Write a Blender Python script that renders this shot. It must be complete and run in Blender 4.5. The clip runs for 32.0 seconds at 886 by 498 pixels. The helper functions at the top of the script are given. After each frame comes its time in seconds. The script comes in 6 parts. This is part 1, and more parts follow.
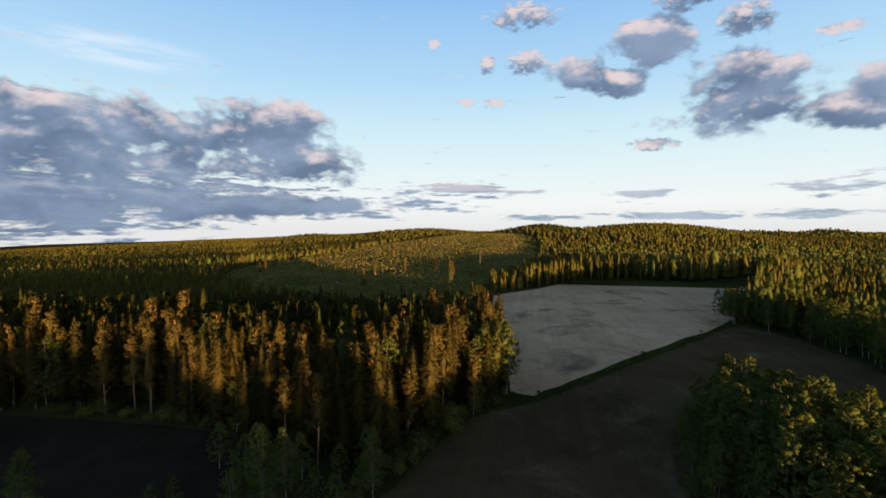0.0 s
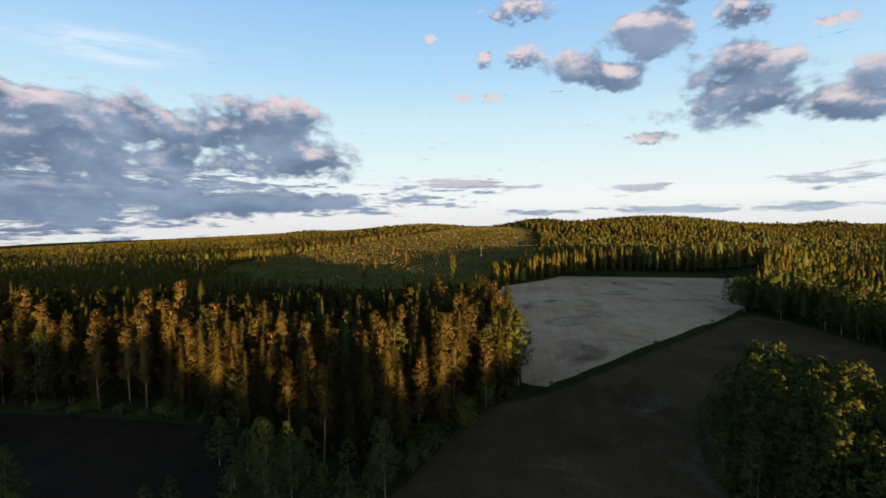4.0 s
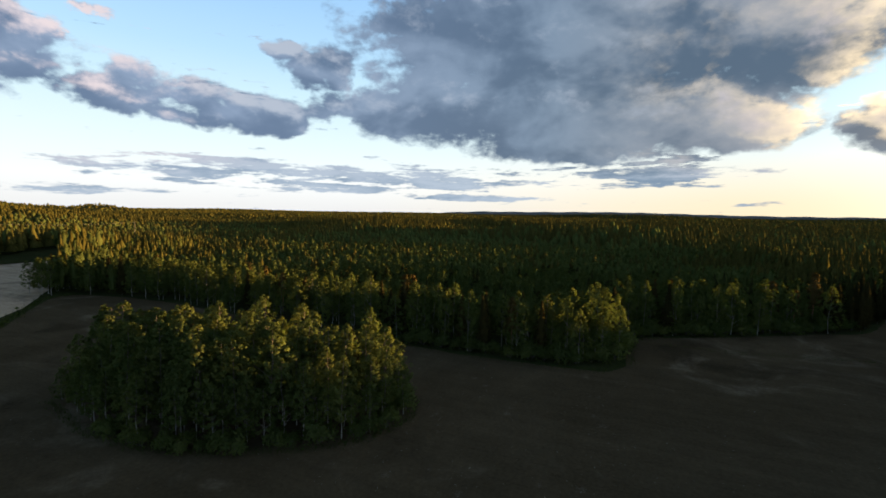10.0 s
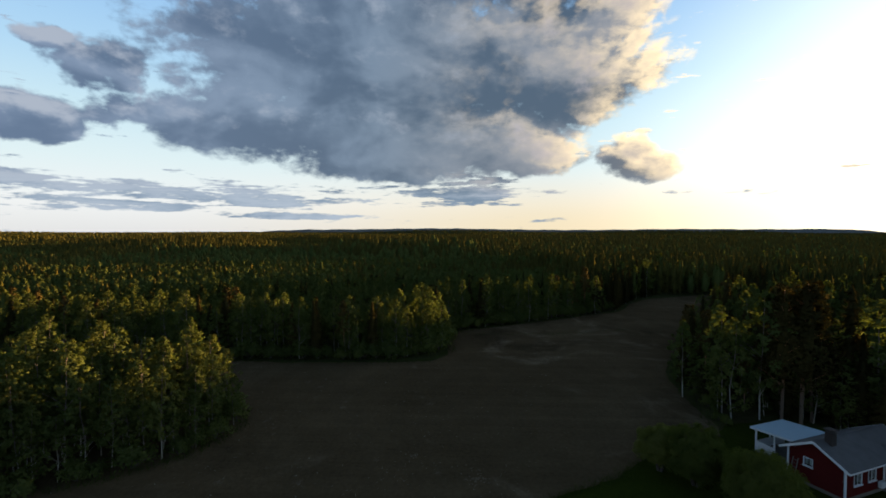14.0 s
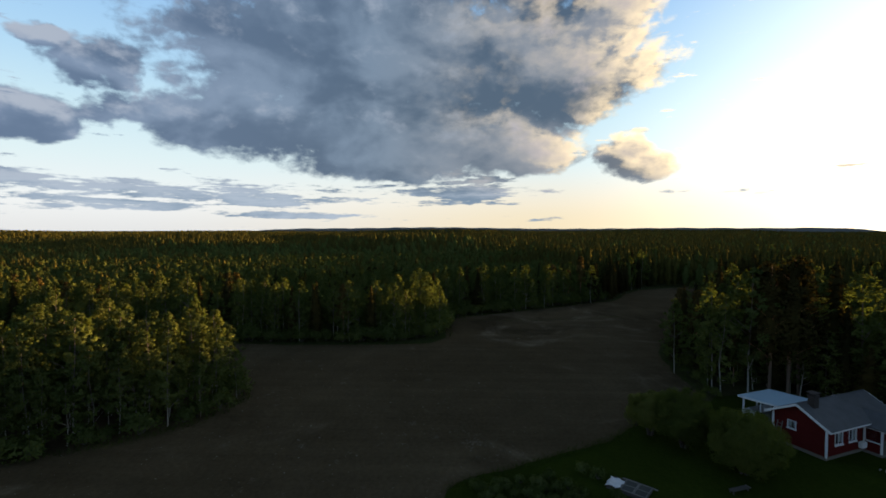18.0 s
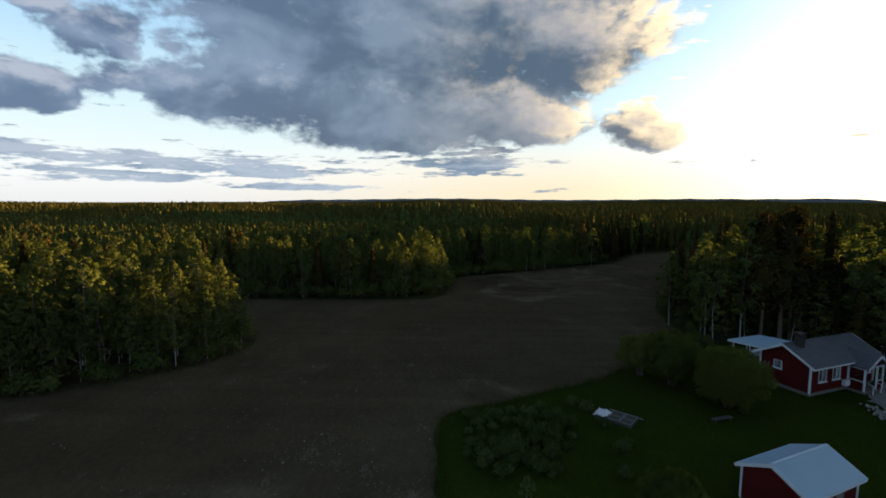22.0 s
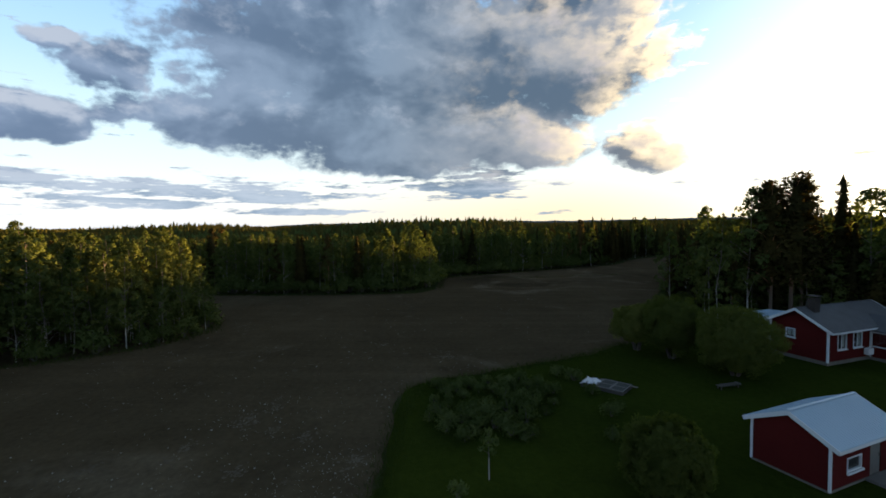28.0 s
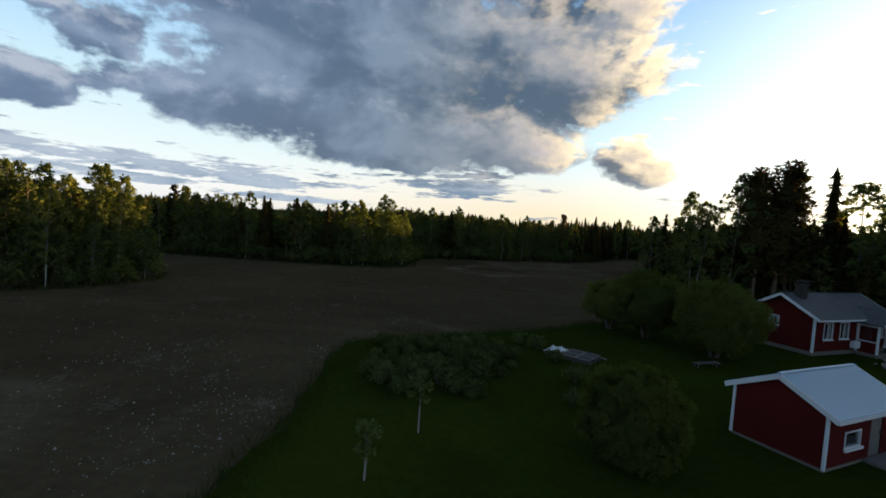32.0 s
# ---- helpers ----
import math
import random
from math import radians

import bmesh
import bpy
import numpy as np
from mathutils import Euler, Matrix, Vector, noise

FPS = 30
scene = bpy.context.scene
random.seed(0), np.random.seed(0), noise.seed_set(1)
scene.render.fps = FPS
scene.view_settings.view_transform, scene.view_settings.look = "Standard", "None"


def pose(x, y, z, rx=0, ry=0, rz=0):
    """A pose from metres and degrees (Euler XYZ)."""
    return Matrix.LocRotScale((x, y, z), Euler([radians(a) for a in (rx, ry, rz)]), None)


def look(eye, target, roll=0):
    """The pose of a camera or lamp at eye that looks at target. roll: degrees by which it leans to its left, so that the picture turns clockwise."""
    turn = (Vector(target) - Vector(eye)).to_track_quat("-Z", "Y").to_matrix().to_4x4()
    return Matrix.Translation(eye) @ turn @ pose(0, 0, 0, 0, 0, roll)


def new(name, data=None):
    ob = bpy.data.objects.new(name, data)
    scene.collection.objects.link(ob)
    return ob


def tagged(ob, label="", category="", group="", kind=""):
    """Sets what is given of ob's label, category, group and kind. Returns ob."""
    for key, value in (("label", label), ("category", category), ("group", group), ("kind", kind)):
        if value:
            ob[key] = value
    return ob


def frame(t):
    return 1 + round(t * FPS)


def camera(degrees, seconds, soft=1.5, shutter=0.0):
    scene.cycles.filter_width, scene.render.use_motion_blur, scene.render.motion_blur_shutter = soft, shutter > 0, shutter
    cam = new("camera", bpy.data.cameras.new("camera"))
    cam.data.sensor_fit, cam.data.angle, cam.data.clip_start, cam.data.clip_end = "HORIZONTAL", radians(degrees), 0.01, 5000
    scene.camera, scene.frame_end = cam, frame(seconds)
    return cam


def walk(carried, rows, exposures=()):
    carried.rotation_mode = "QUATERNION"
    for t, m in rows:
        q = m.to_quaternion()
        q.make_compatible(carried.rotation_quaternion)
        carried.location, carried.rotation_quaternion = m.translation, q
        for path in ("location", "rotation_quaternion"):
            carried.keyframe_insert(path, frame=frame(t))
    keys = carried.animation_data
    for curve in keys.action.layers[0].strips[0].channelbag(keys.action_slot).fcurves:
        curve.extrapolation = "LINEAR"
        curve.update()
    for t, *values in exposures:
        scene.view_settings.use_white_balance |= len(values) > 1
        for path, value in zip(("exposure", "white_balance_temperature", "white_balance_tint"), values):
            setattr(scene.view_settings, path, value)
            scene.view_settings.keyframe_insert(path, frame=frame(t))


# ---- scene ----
# ---------- camera ----------
cam = camera(88.0, 32.0, soft=1.7)
# seconds, x, y, z, yaw (left of north), pitch, roll
PATH = [
    (0.0, -34.553, 10.372, 28.591, 10.869, -2.291, -0.078),
    (0.5, -34.929, 10.860, 28.352, 10.891, -2.994, 0.296),
    (1.0, -35.198, 11.266, 28.103, 11.002, -2.748, 0.056),
    (1.5, -35.437, 11.637, 27.876, 10.918, -3.048, -0.231),
    (2.0, -35.688, 11.995, 27.652, 10.881, -2.590, -0.580),
    (2.5, -35.940, 12.340, 27.430, 10.770, -3.250, -0.410),
    (4.5, -36.929, 13.531, 26.769, 10.437, -2.750, -0.825),
    (5.0, -36.969, 13.104, 26.840, 4.767, -3.262, -0.539),
    (5.5, -37.475, 13.068, 26.719, -1.791, -3.325, -0.370),
    (6.0, -38.249, 12.984, 26.565, -8.361, -3.419, -0.283),
    (6.5, -39.142, 12.724, 26.426, -16.147, -3.136, -0.737),
    (7.0, -40.103, 12.352, 26.295, -23.405, -2.563, -0.255),
    (7.5, -41.131, 11.894, 26.170, -30.580, -2.486, 0.190),
    (8.0, -42.229, 11.365, 26.051, -37.777, -3.002, 0.176),
    (8.5, -43.395, 10.802, 25.939, -45.796, -3.059, 1.315),
    (9.0, -44.616, 10.255, 25.835, -53.544, -4.237, 1.006),
    (9.5, -45.869, 9.754, 25.736, -59.817, -4.265, 0.902),
    (10.0, -47.139, 9.308, 25.640, -66.306, -4.563, 1.082),
    (10.5, -48.443, 8.915, 25.555, -74.047, -5.044, 1.073),
    (11.0, -49.721, 8.575, 25.467, -80.561, -4.664, 1.368),
    (11.5, -50.462, 8.420, 25.216, -87.691, -4.317, 0.892),
    (12.0, -50.598, 8.593, 24.743, -88.604, -2.242, 0.537),
    (12.5, -50.750, 8.601, 24.320, -87.649, -1.804, 0.681),
    (13.0, -50.872, 8.558, 24.033, -87.459, -2.184, 0.507),
    (13.5, -51.039, 8.594, 23.763, -87.676, -2.278, 0.341),
    (14.0, -51.173, 8.608, 23.444, -87.664, -2.156, 0.078),
    (14.5, -51.260, 8.590, 23.130, -87.590, -2.630, 0.650),
    (16.5, -52.069, 8.591, 21.741, -88.181, -2.091, 0.040),
    (17.0, -52.262, 8.652, 21.432, -88.313, -2.546, 0.305),
    (17.5, -52.512, 8.639, 21.089, -88.102, -2.083, 0.274),
    (18.0, -52.782, 8.593, 20.779, -87.985, -2.261, 0.068),
    (18.5, -53.041, 8.577, 20.489, -88.245, -2.679, 0.602),
    (19.0, -53.324, 8.527, 20.165, -88.454, -2.681, 0.131),
    (19.5, -53.596, 8.468, 19.858, -88.248, -2.609, 0.740),
    (20.0, -53.770, 8.371, 19.549, -88.311, -4.456, 0.486),
    (20.5, -53.861, 8.215, 19.213, -88.498, -6.385, 0.199),
    (21.0, -53.894, 8.039, 18.867, -88.561, -6.499, -0.011),
    (21.5, -53.835, 7.876, 18.493, -88.011, -5.411, -0.079),
    (22.0, -53.698, 7.705, 18.105, -87.396, -5.804, 0.048),
    (22.5, -53.551, 7.515, 17.686, -87.018, -2.538, -0.162),
    (23.0, -53.373, 7.294, 17.271, -86.012, -2.465, -0.294),
    (23.5, -53.129, 7.034, 16.839, -85.847, -2.811, 0.025),
    (24.0, -52.808, 6.768, 16.335, -86.171, -2.637, -0.030),
    (24.5, -52.454, 6.504, 15.803, -86.471, -2.821, 0.301),
    (25.0, -52.129, 6.245, 15.250, -86.534, -2.434, -0.425),
    (25.5, -51.830, 5.980, 14.720, -86.610, -2.700, 0.340),
    (27.5, -50.291, 5.120, 12.460, -88.070, -3.530, 1.130),
    (28.0, -49.845, 4.863, 12.050, -86.824, -2.946, -0.738),
    (28.5, -49.323, 4.615, 11.590, -86.564, -2.573, -0.474),
    (29.0, -48.770, 4.391, 11.084, -86.701, -2.306, -0.517),
    (29.5, -48.208, 4.200, 10.581, -87.195, -3.249, -0.968),
    (30.0, -47.699, 4.009, 10.059, -87.676, -2.611, -0.711),
    (30.5, -47.255, 3.788, 9.567, -87.367, -2.876, -0.801),
    (31.0, -46.830, 3.563, 9.084, -87.453, -3.227, -0.255),
    (31.5, -46.401, 3.364, 8.612, -88.110, -3.528, -4.244),
    (32.0, -46.019, 3.160, 8.150, -88.771, -3.120, 3.940),

]


def aim(x, y, z, yaw, pitch, roll):
    a, b = radians(yaw), radians(pitch)
    eye = Vector((x, y, z))
    return look(eye, eye + Vector((-math.sin(a) * math.cos(b), math.cos(a) * math.cos(b), math.sin(b))), roll)


walk(cam, [(t, aim(*p)) for t, *p in PATH], exposures=[(0.0, 2.48), (9.0, 2.60), (11.0, 2.66), (13.0, 2.46), (19.5, 2.48), (20.0, 2.60), (22.0, 2.60), (23.0, 2.52), (25.5, 2.54), (27.5, 2.74), (30.0, 2.80), (30.8, 2.62), (32.0, 2.58)])

# ---------- sun and sky ----------
SUN_AZ, SUN_EL = 146.0, 1.9
sun = new("sun", bpy.data.lights.new("sun", "SUN"))
sun.data.energy, sun.data.angle, sun.data.color = 4.4, radians(0.6), (1.0, 0.57, 0.21)
_s = Vector((math.sin(radians(SUN_AZ)) * math.cos(radians(SUN_EL)), math.cos(radians(SUN_AZ)) * math.cos(radians(SUN_EL)), math.sin(radians(SUN_EL))))
sun.matrix_world = look(_s * 900, (0, 0, 0))


class Nodes:
    """Short hand for node trees."""

    def __init__(self, tree):
        self.t = tree
        tree.nodes.clear()

    def put(self, kind):
        return self.t.nodes.new(kind)

    def link(self, a, b):
        self.t.links.new(a, b)

    def set(self, socket, v):
        if isinstance(v, bpy.types.NodeSocket):
            self.t.links.new(v, socket)
        else:
            socket.default_value = v

    def math(self, op, a, b=0.0, c=0.0, clamp=False):
        n = self.put("ShaderNodeMath")
        n.operation, n.use_clamp = op, clamp
        for i, v in enumerate((a, b, c)):
            self.set(n.inputs[i], v)
        return n.outputs[0]

    def mix(self, f, a, b, mode="MIX"):
        n = self.put("ShaderNodeMix")
        n.data_type, n.blend_type = "RGBA", mode
        self.set(n.inputs[0], f)
        self.set(n.inputs[6], a if not isinstance(a, tuple) else (*a, 1.0)[:4])
        self.set(n.inputs[7], b if not isinstance(b, tuple) else (*b, 1.0)[:4])
        return n.outputs[2]

    def noise(self, vec, scale, detail=4.0, rough=0.55, dist=0.0):
        n = self.put("ShaderNodeTexNoise")
        self.set(n.inputs["Scale"], scale)
        self.set(n.inputs["Detail"], detail)
        self.set(n.inputs["Roughness"], rough)
        self.set(n.inputs["Distortion"], dist)
        if vec is not None:
            self.link(vec, n.inputs["Vector"])
        return n.outputs["Fac"]

    def ramp(self, f, stops):
        n = self.put("ShaderNodeValToRGB")
        e = n.color_ramp.elements
        while len(e) < len(stops):
            e.new(0.5)
        for el, (p, c) in zip(e, stops):
            el.position = p
            el.color = (*c, 1.0) if isinstance(c, tuple) else (c, c, c, 1.0)
        self.set(n.inputs[0], f)
        return n.outputs[0]

    def step(self, x, lo, hi):
        n = self.put("ShaderNodeMapRange")
        n.interpolation_type = "SMOOTHSTEP"
        for i, v in enumerate((x, lo, hi, 0.0, 1.0)):
            self.set(n.inputs[i], v)
        return n.outputs[0]


# clouds: bearing, height, half length, half height, all in degrees
CUMULUS = [(-54.0, 3.2, 26.0, 2.6), (-34.0, 3.0, 18.0, 1.3), (-52.0, 9.4, 23.0, 4.6), (-33.0, 10.6, 10.0, 4.4), (-27.5, 8.0, 7.0, 2.6), (5.3, 18.1, 3.6, 2.1), (13.0, 20.5, 4.6, 2.8), (10.0, 16.5, 3.5, 1.6),
           (21.5, 13.7, 8.0, 3.7), (30.0, 11.0, 4.5, 2.2), (36.0, 11.8, 7.0, 3.1), (45.5, 11.0, 6.0, 2.8), (51.2, 16.3, 4.4, 2.8), (52.0, 11.8, 3.4, 2.0), (47.5, 17.6, 2.6, 1.2), (109.4, 9.0, 3.6, 2.6), (112.0, 7.6, 3.4, 1.8)]
BANK = [(80.0, 20.0, 26.0, 10.5), (101.0, 21.0, 13.2, 9.2), (77.0, 12.2, 22.0, 4.4), (93.0, 11.6, 12.0, 4.4), (99.5, 9.8, 6.5, 3.2), (80.0, 34.0, 34.0, 11.0), (64.0, 11.4, 10.0, 3.4), (82.0, 9.4, 16.0, 3.3), (104.0, 17.0, 6.5, 5.0)]
STREAKS = [(-48.0, 5.0, 22.0, 1.9), (-38.0, 3.0, 27.0, 1.5), (-56.0, 1.0, 17.0, 2.2), (-9.0, 5.0, 10.0, 0.9), (12.7, 4.2, 3.6, 0.5), (42.0, 4.2, 13.0, 1.5), (56.7, 3.9, 18.0, 1.6), (15.0, 1.6, 22.0, 0.45), (70.0, 1.9, 8.0, 0.4), (90.0, 4.9, 10.0, 1.5), (84.0, 7.0, 8.0, 0.8)]
PUFFS = [(-1.0, 24.3, 4.2, 1.4), (-0.6, 19.6, 2.4, 1.4), (22.2, 20.8, 2.6, 1.8), (26.0, 15.6, 2.2, 0.7), (16.5, 24.0, 3.0, 1.5), (-4.5, 15.2, 1.4, 0.6), (-8.0, 15.4, 1.2, 0.5), (-12.0, 21.8, 0.8, 0.5), (13.5, 9.6, 2.6, 0.8), (-5.5, 19.5, 1.1, 1.0), (29.5, 18.2, 1.8, 0.6)]


def cloud_field():
    """A node group: how thick the clouds are at a bearing and height."""
    tree = bpy.data.node_groups.new("cloud_field", "ShaderNodeTree")
    tree.interface.new_socket("Place", in_out="INPUT", socket_type="NodeSocketVector")
    tree.interface.new_socket("Thick", in_out="OUTPUT", socket_type="NodeSocketFloat")
    n = Nodes(tree)
    gi, go = n.put("NodeGroupInput"), n.put("NodeGroupOutput")
    place = gi.outputs[0]

    def banks(table, sharp):
        best = None
        for a, e, sa, se in table:
            s = n.put("ShaderNodeVectorMath")
            s.operation = "SUBTRACT"
            n.link(place, s.inputs[0])
            s.inputs[1].default_value = (a, e, 0)
            m = n.put("ShaderNodeVectorMath")
            m.operation = "MULTIPLY"
            n.link(s.outputs[0], m.inputs[0])
            m.inputs[1].default_value = (1 / sa, 1 / se, 0)
            d = n.put("ShaderNodeVectorMath")
            d.operation = "DOT_PRODUCT"
            n.link(m.outputs[0], d.inputs[0])
            n.link(m.outputs[0], d.inputs[1])
            v = n.math("SUBTRACT", 1.0, d.outputs["Value"])
            best = v if best is None else n.math("SMOOTH_MAX", best, v, 0.25)
        return n.math("MULTIPLY", n.math("MAXIMUM", best, -1.2), sharp)

    def grain(sx, sy, scale, detail, rough, dist):
        mp = n.put("ShaderNodeMapping")
        mp.inputs["Scale"].default_value = (sx, sy, 1.0)
        n.link(place, mp.inputs[0])
        return n.math("SUBTRACT", n.noise(mp.outputs[0], scale, detail, rough, dist), 0.5)

    puffy = grain(1.0, 1.7, 0.15, 5.0, 0.52, 0.3)
    billow = grain(1.0, 1.5, 0.55, 4.0, 0.55, 0.2)
    long_ = grain(0.30, 2.4, 0.42, 6.0, 0.6, 0.3)
    big = n.math("ADD", banks(CUMULUS, 0.85), n.math("ADD", n.math("MULTIPLY", puffy, 3.4), n.math("MULTIPLY", billow, 1.2)))
    bank = n.math("ADD", banks(BANK, 1.15), n.math("ADD", n.math("MULTIPLY", puffy, 2.2), n.math("MULTIPLY", billow, 1.1)))
    fine = grain(0.5, 2.2, 1.3, 4.0, 0.6, 0.2)
    streak = n.math("ADD", banks(STREAKS, 0.6), n.math("ADD", n.math("MULTIPLY", long_, 4.6), n.math("ADD", n.math("MULTIPLY", fine, 1.6), -0.05)))
    fluff = grain(1.0, 1.6, 0.9, 4.0, 0.6, 0.3)
    puff = n.math("ADD", banks(PUFFS, 0.55), n.math("ADD", n.math("MULTIPLY", fluff, 1.7), n.math("MULTIPLY", billow, 1.2)))
    t = n.math("MAXIMUM", n.math("MAXIMUM", big, bank), n.math("MAXIMUM", streak, puff))
    n.link(t, go.inputs[0])
    return tree


def make_sky():
    world = bpy.data.worlds.new("sky")
    scene.world = world
    world.use_nodes = True
    w = Nodes(world.node_tree)
    sky = w.put("ShaderNodeTexSky")
    sky.sky_type, sky.sun_disc = "NISHITA", False
    sky.sun_elevation, sky.sun_rotation = radians(SUN_EL), radians(SUN_AZ)
    sky.ozone_density, sky.dust_density = 3.0, 0.6
    way = w.put("ShaderNodeTexCoord").outputs["Generated"]
    s = w.put("ShaderNodeSeparateXYZ")
    w.link(way, s.inputs[0])
    az = w.math("MULTIPLY", w.math("ARCTAN2", s.outputs[0], s.outputs[1]), 180 / math.pi)
    el = w.math("MULTIPLY", w.math("ARCSINE", s.outputs[2]), 180 / math.pi)
    c = w.put("ShaderNodeCombineXYZ")
    w.link(az, c.inputs[0])
    w.link(el, c.inputs[1])
    up = w.math("MULTIPLY", w.math("MAXIMUM", el, 0.0), 1 / 90, clamp=True)
    # clear sky: pale at the skyline, blue above, kept dim overhead to hold ambient light low
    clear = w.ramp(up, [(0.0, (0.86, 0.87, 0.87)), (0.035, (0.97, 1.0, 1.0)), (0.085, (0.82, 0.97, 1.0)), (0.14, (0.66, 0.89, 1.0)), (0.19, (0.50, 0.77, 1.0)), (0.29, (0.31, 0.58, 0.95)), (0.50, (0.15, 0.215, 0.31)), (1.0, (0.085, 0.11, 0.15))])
    d = w.put("ShaderNodeVectorMath")
    d.operation = "DOT_PRODUCT"
    w.link(way, d.inputs[0])
    d.inputs[1].default_value = tuple(_s)
    off = w.math("MULTIPLY", w.math("ARCCOSINE", w.math("MINIMUM", d.outputs["Value"], 1.0)), 180 / math.pi)
    clear = w.mix(w.math("MULTIPLY", w.step(off, 95.0, 40.0), w.step(up, 0.10, 0.0)), clear, (1.0, 0.86, 0.60))
    glow = w.math("POWER", w.step(off, 50.0, 0.0), 1.4)
    core = w.math("POWER", w.step(off, 24.0, 0.0), 1.8)
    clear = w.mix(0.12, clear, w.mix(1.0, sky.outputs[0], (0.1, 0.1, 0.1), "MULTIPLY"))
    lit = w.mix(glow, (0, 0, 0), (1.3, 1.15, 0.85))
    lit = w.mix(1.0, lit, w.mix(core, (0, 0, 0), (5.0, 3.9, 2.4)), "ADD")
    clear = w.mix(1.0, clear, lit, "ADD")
    # thin high veil
    veil = w.put("ShaderNodeMapping")
    veil.inputs["Scale"].default_value = (0.25, 1.6, 1.0)
    veil.inputs["Rotation"].default_value = (0, 0, 0.10)
    w.link(c.outputs[0], veil.inputs[0])
    vd = w.put("ShaderNodeVectorMath")
    vd.operation = "DISTANCE"
    vs = w.put("ShaderNodeMapping")
    vs.inputs["Scale"].default_value = (0.105, 0.55, 0.0)
    w.link(c.outputs[0], vs.inputs[0])
    w.link(vs.outputs[0], vd.inputs[0])
    vd.inputs[1].default_value = (-45.5 * 0.105, 17.6 * 0.55, 0)
    wisp = w.math("MULTIPLY", w.step(vd.outputs["Value"], 1.15, 0.2), w.step(w.noise(veil.outputs[0], 0.5, 5.0, 0.6, 0.4), 0.32, 0.7))
    clear = w.mix(w.math("MULTIPLY", wisp, 0.75), clear, (0.86, 0.90, 0.98))
    # clouds, lit from the sun's side and from above
    grp = cloud_field()
    here = w.put("ShaderNodeGroup")
    here.node_tree = grp
    w.link(c.outputs[0], here.inputs[0])
    shift = w.put("ShaderNodeVectorMath")
    shift.operation = "ADD"
    w.link(c.outputs[0], shift.inputs[0])
    sx = w.put("ShaderNodeCombineXYZ")
    w.link(w.math("MULTIPLY", w.step(az, 30.0, 85.0), 2.6), sx.inputs[0])
    sx.inputs[1].default_value = 1.3
    w.link(sx.outputs[0], shift.inputs[1])
    there = w.put("ShaderNodeGroup")
    there.node_tree = grp
    w.link(shift.outputs[0], there.inputs[0])
    thick, beyond = here.outputs[0], there.outputs[0]
    cover = w.step(thick, -0.14, 0.45)
    relief = w.math("SUBTRACT", thick, beyond)
    bright = w.math("MULTIPLY", w.step(w.math("SUBTRACT", relief, w.math("MULTIPLY", w.math("MAXIMUM", thick, 0.0), 0.18)), -0.05, 1.0), w.math("SUBTRACT", 1.0, w.math("MULTIPLY", w.step(off, 110.0, 70.0), w.math("SUBTRACT", 0.45, w.math("MULTIPLY", w.step(off, 60.0, 30.0), 0.45)))))
    lump = w.put("ShaderNodeMapping")
    lump.inputs["Scale"].default_value = (1.0, 1.5, 1.0)
    w.link(c.outputs[0], lump.inputs[0])
    mottle = w.step(w.math("ADD", w.noise(lump.outputs[0], 0.105, 3.5, 0.52, 0.5), w.math("MULTIPLY", relief, 0.10)), 0.34, 0.70)
    near = w.step(off, 66.0, 26.0)
    shade = w.mix(w.step(off, 110.0, 50.0), w.mix(mottle, (0.12, 0.18, 0.29), (0.25, 0.33, 0.47)), w.mix(mottle, (0.078, 0.118, 0.175), (0.165, 0.232, 0.315)))
    shade = w.mix(w.math("MULTIPLY", w.step(off, 72.0, 34.0), mottle), shade, (0.38, 0.37, 0.38))
    shade = w.mix(w.math("MULTIPLY", w.step(off, 46.0, 24.0), 0.65), shade, (0.42, 0.38, 0.34))
    top = w.mix(near, (0.74, 0.64, 0.66), (0.42, 0.38, 0.35))
    top = w.mix(w.math("MULTIPLY", w.step(off, 118.0, 100.0), w.step(off, 45.0, 60.0)), top, (0.42, 0.47, 0.56))
    body = w.mix(bright, shade, top)
    grey = w.step(az, 8.0, -22.0)
    low = w.mix(grey, w.mix(mottle, (0.20, 0.29, 0.40), (0.42, 0.50, 0.60)), w.mix(mottle, (0.13, 0.19, 0.31), (0.24, 0.32, 0.45)))
    body = w.mix(w.step(up, 0.085, 0.03), body, low)
    rim = w.math("MULTIPLY", w.math("MULTIPLY", near, w.step(thick, 1.6, 0.0)), w.math("MULTIPLY", w.step(relief, -0.25, 0.55), w.step(up, 0.05, 0.09)))
    body = w.mix(rim, body, (1.6, 1.25, 0.75))
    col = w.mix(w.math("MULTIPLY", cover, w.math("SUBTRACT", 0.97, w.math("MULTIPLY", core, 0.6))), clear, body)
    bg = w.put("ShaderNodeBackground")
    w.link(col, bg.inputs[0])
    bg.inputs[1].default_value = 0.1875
    out = w.put("ShaderNodeOutputWorld")
    w.link(bg.outputs[0], out.inputs[0])


make_sky()


# ---------- materials ----------
def material(name):
    m = bpy.data.materials.new(name)
    m.use_nodes = True
    n = Nodes(m.node_tree)
    out = n.put("ShaderNodeOutputMaterial")
    b = n.put("ShaderNodeBsdfPrincipled")
    n.link(b.outputs[0], out.inputs[0])
    return m, n, b, out


def obj_coord(n):
    return n.put("ShaderNodeTexCoord").outputs["Object"]


def world_pos(n):
    return n.put("ShaderNodeNewGeometry").outputs["Position"]


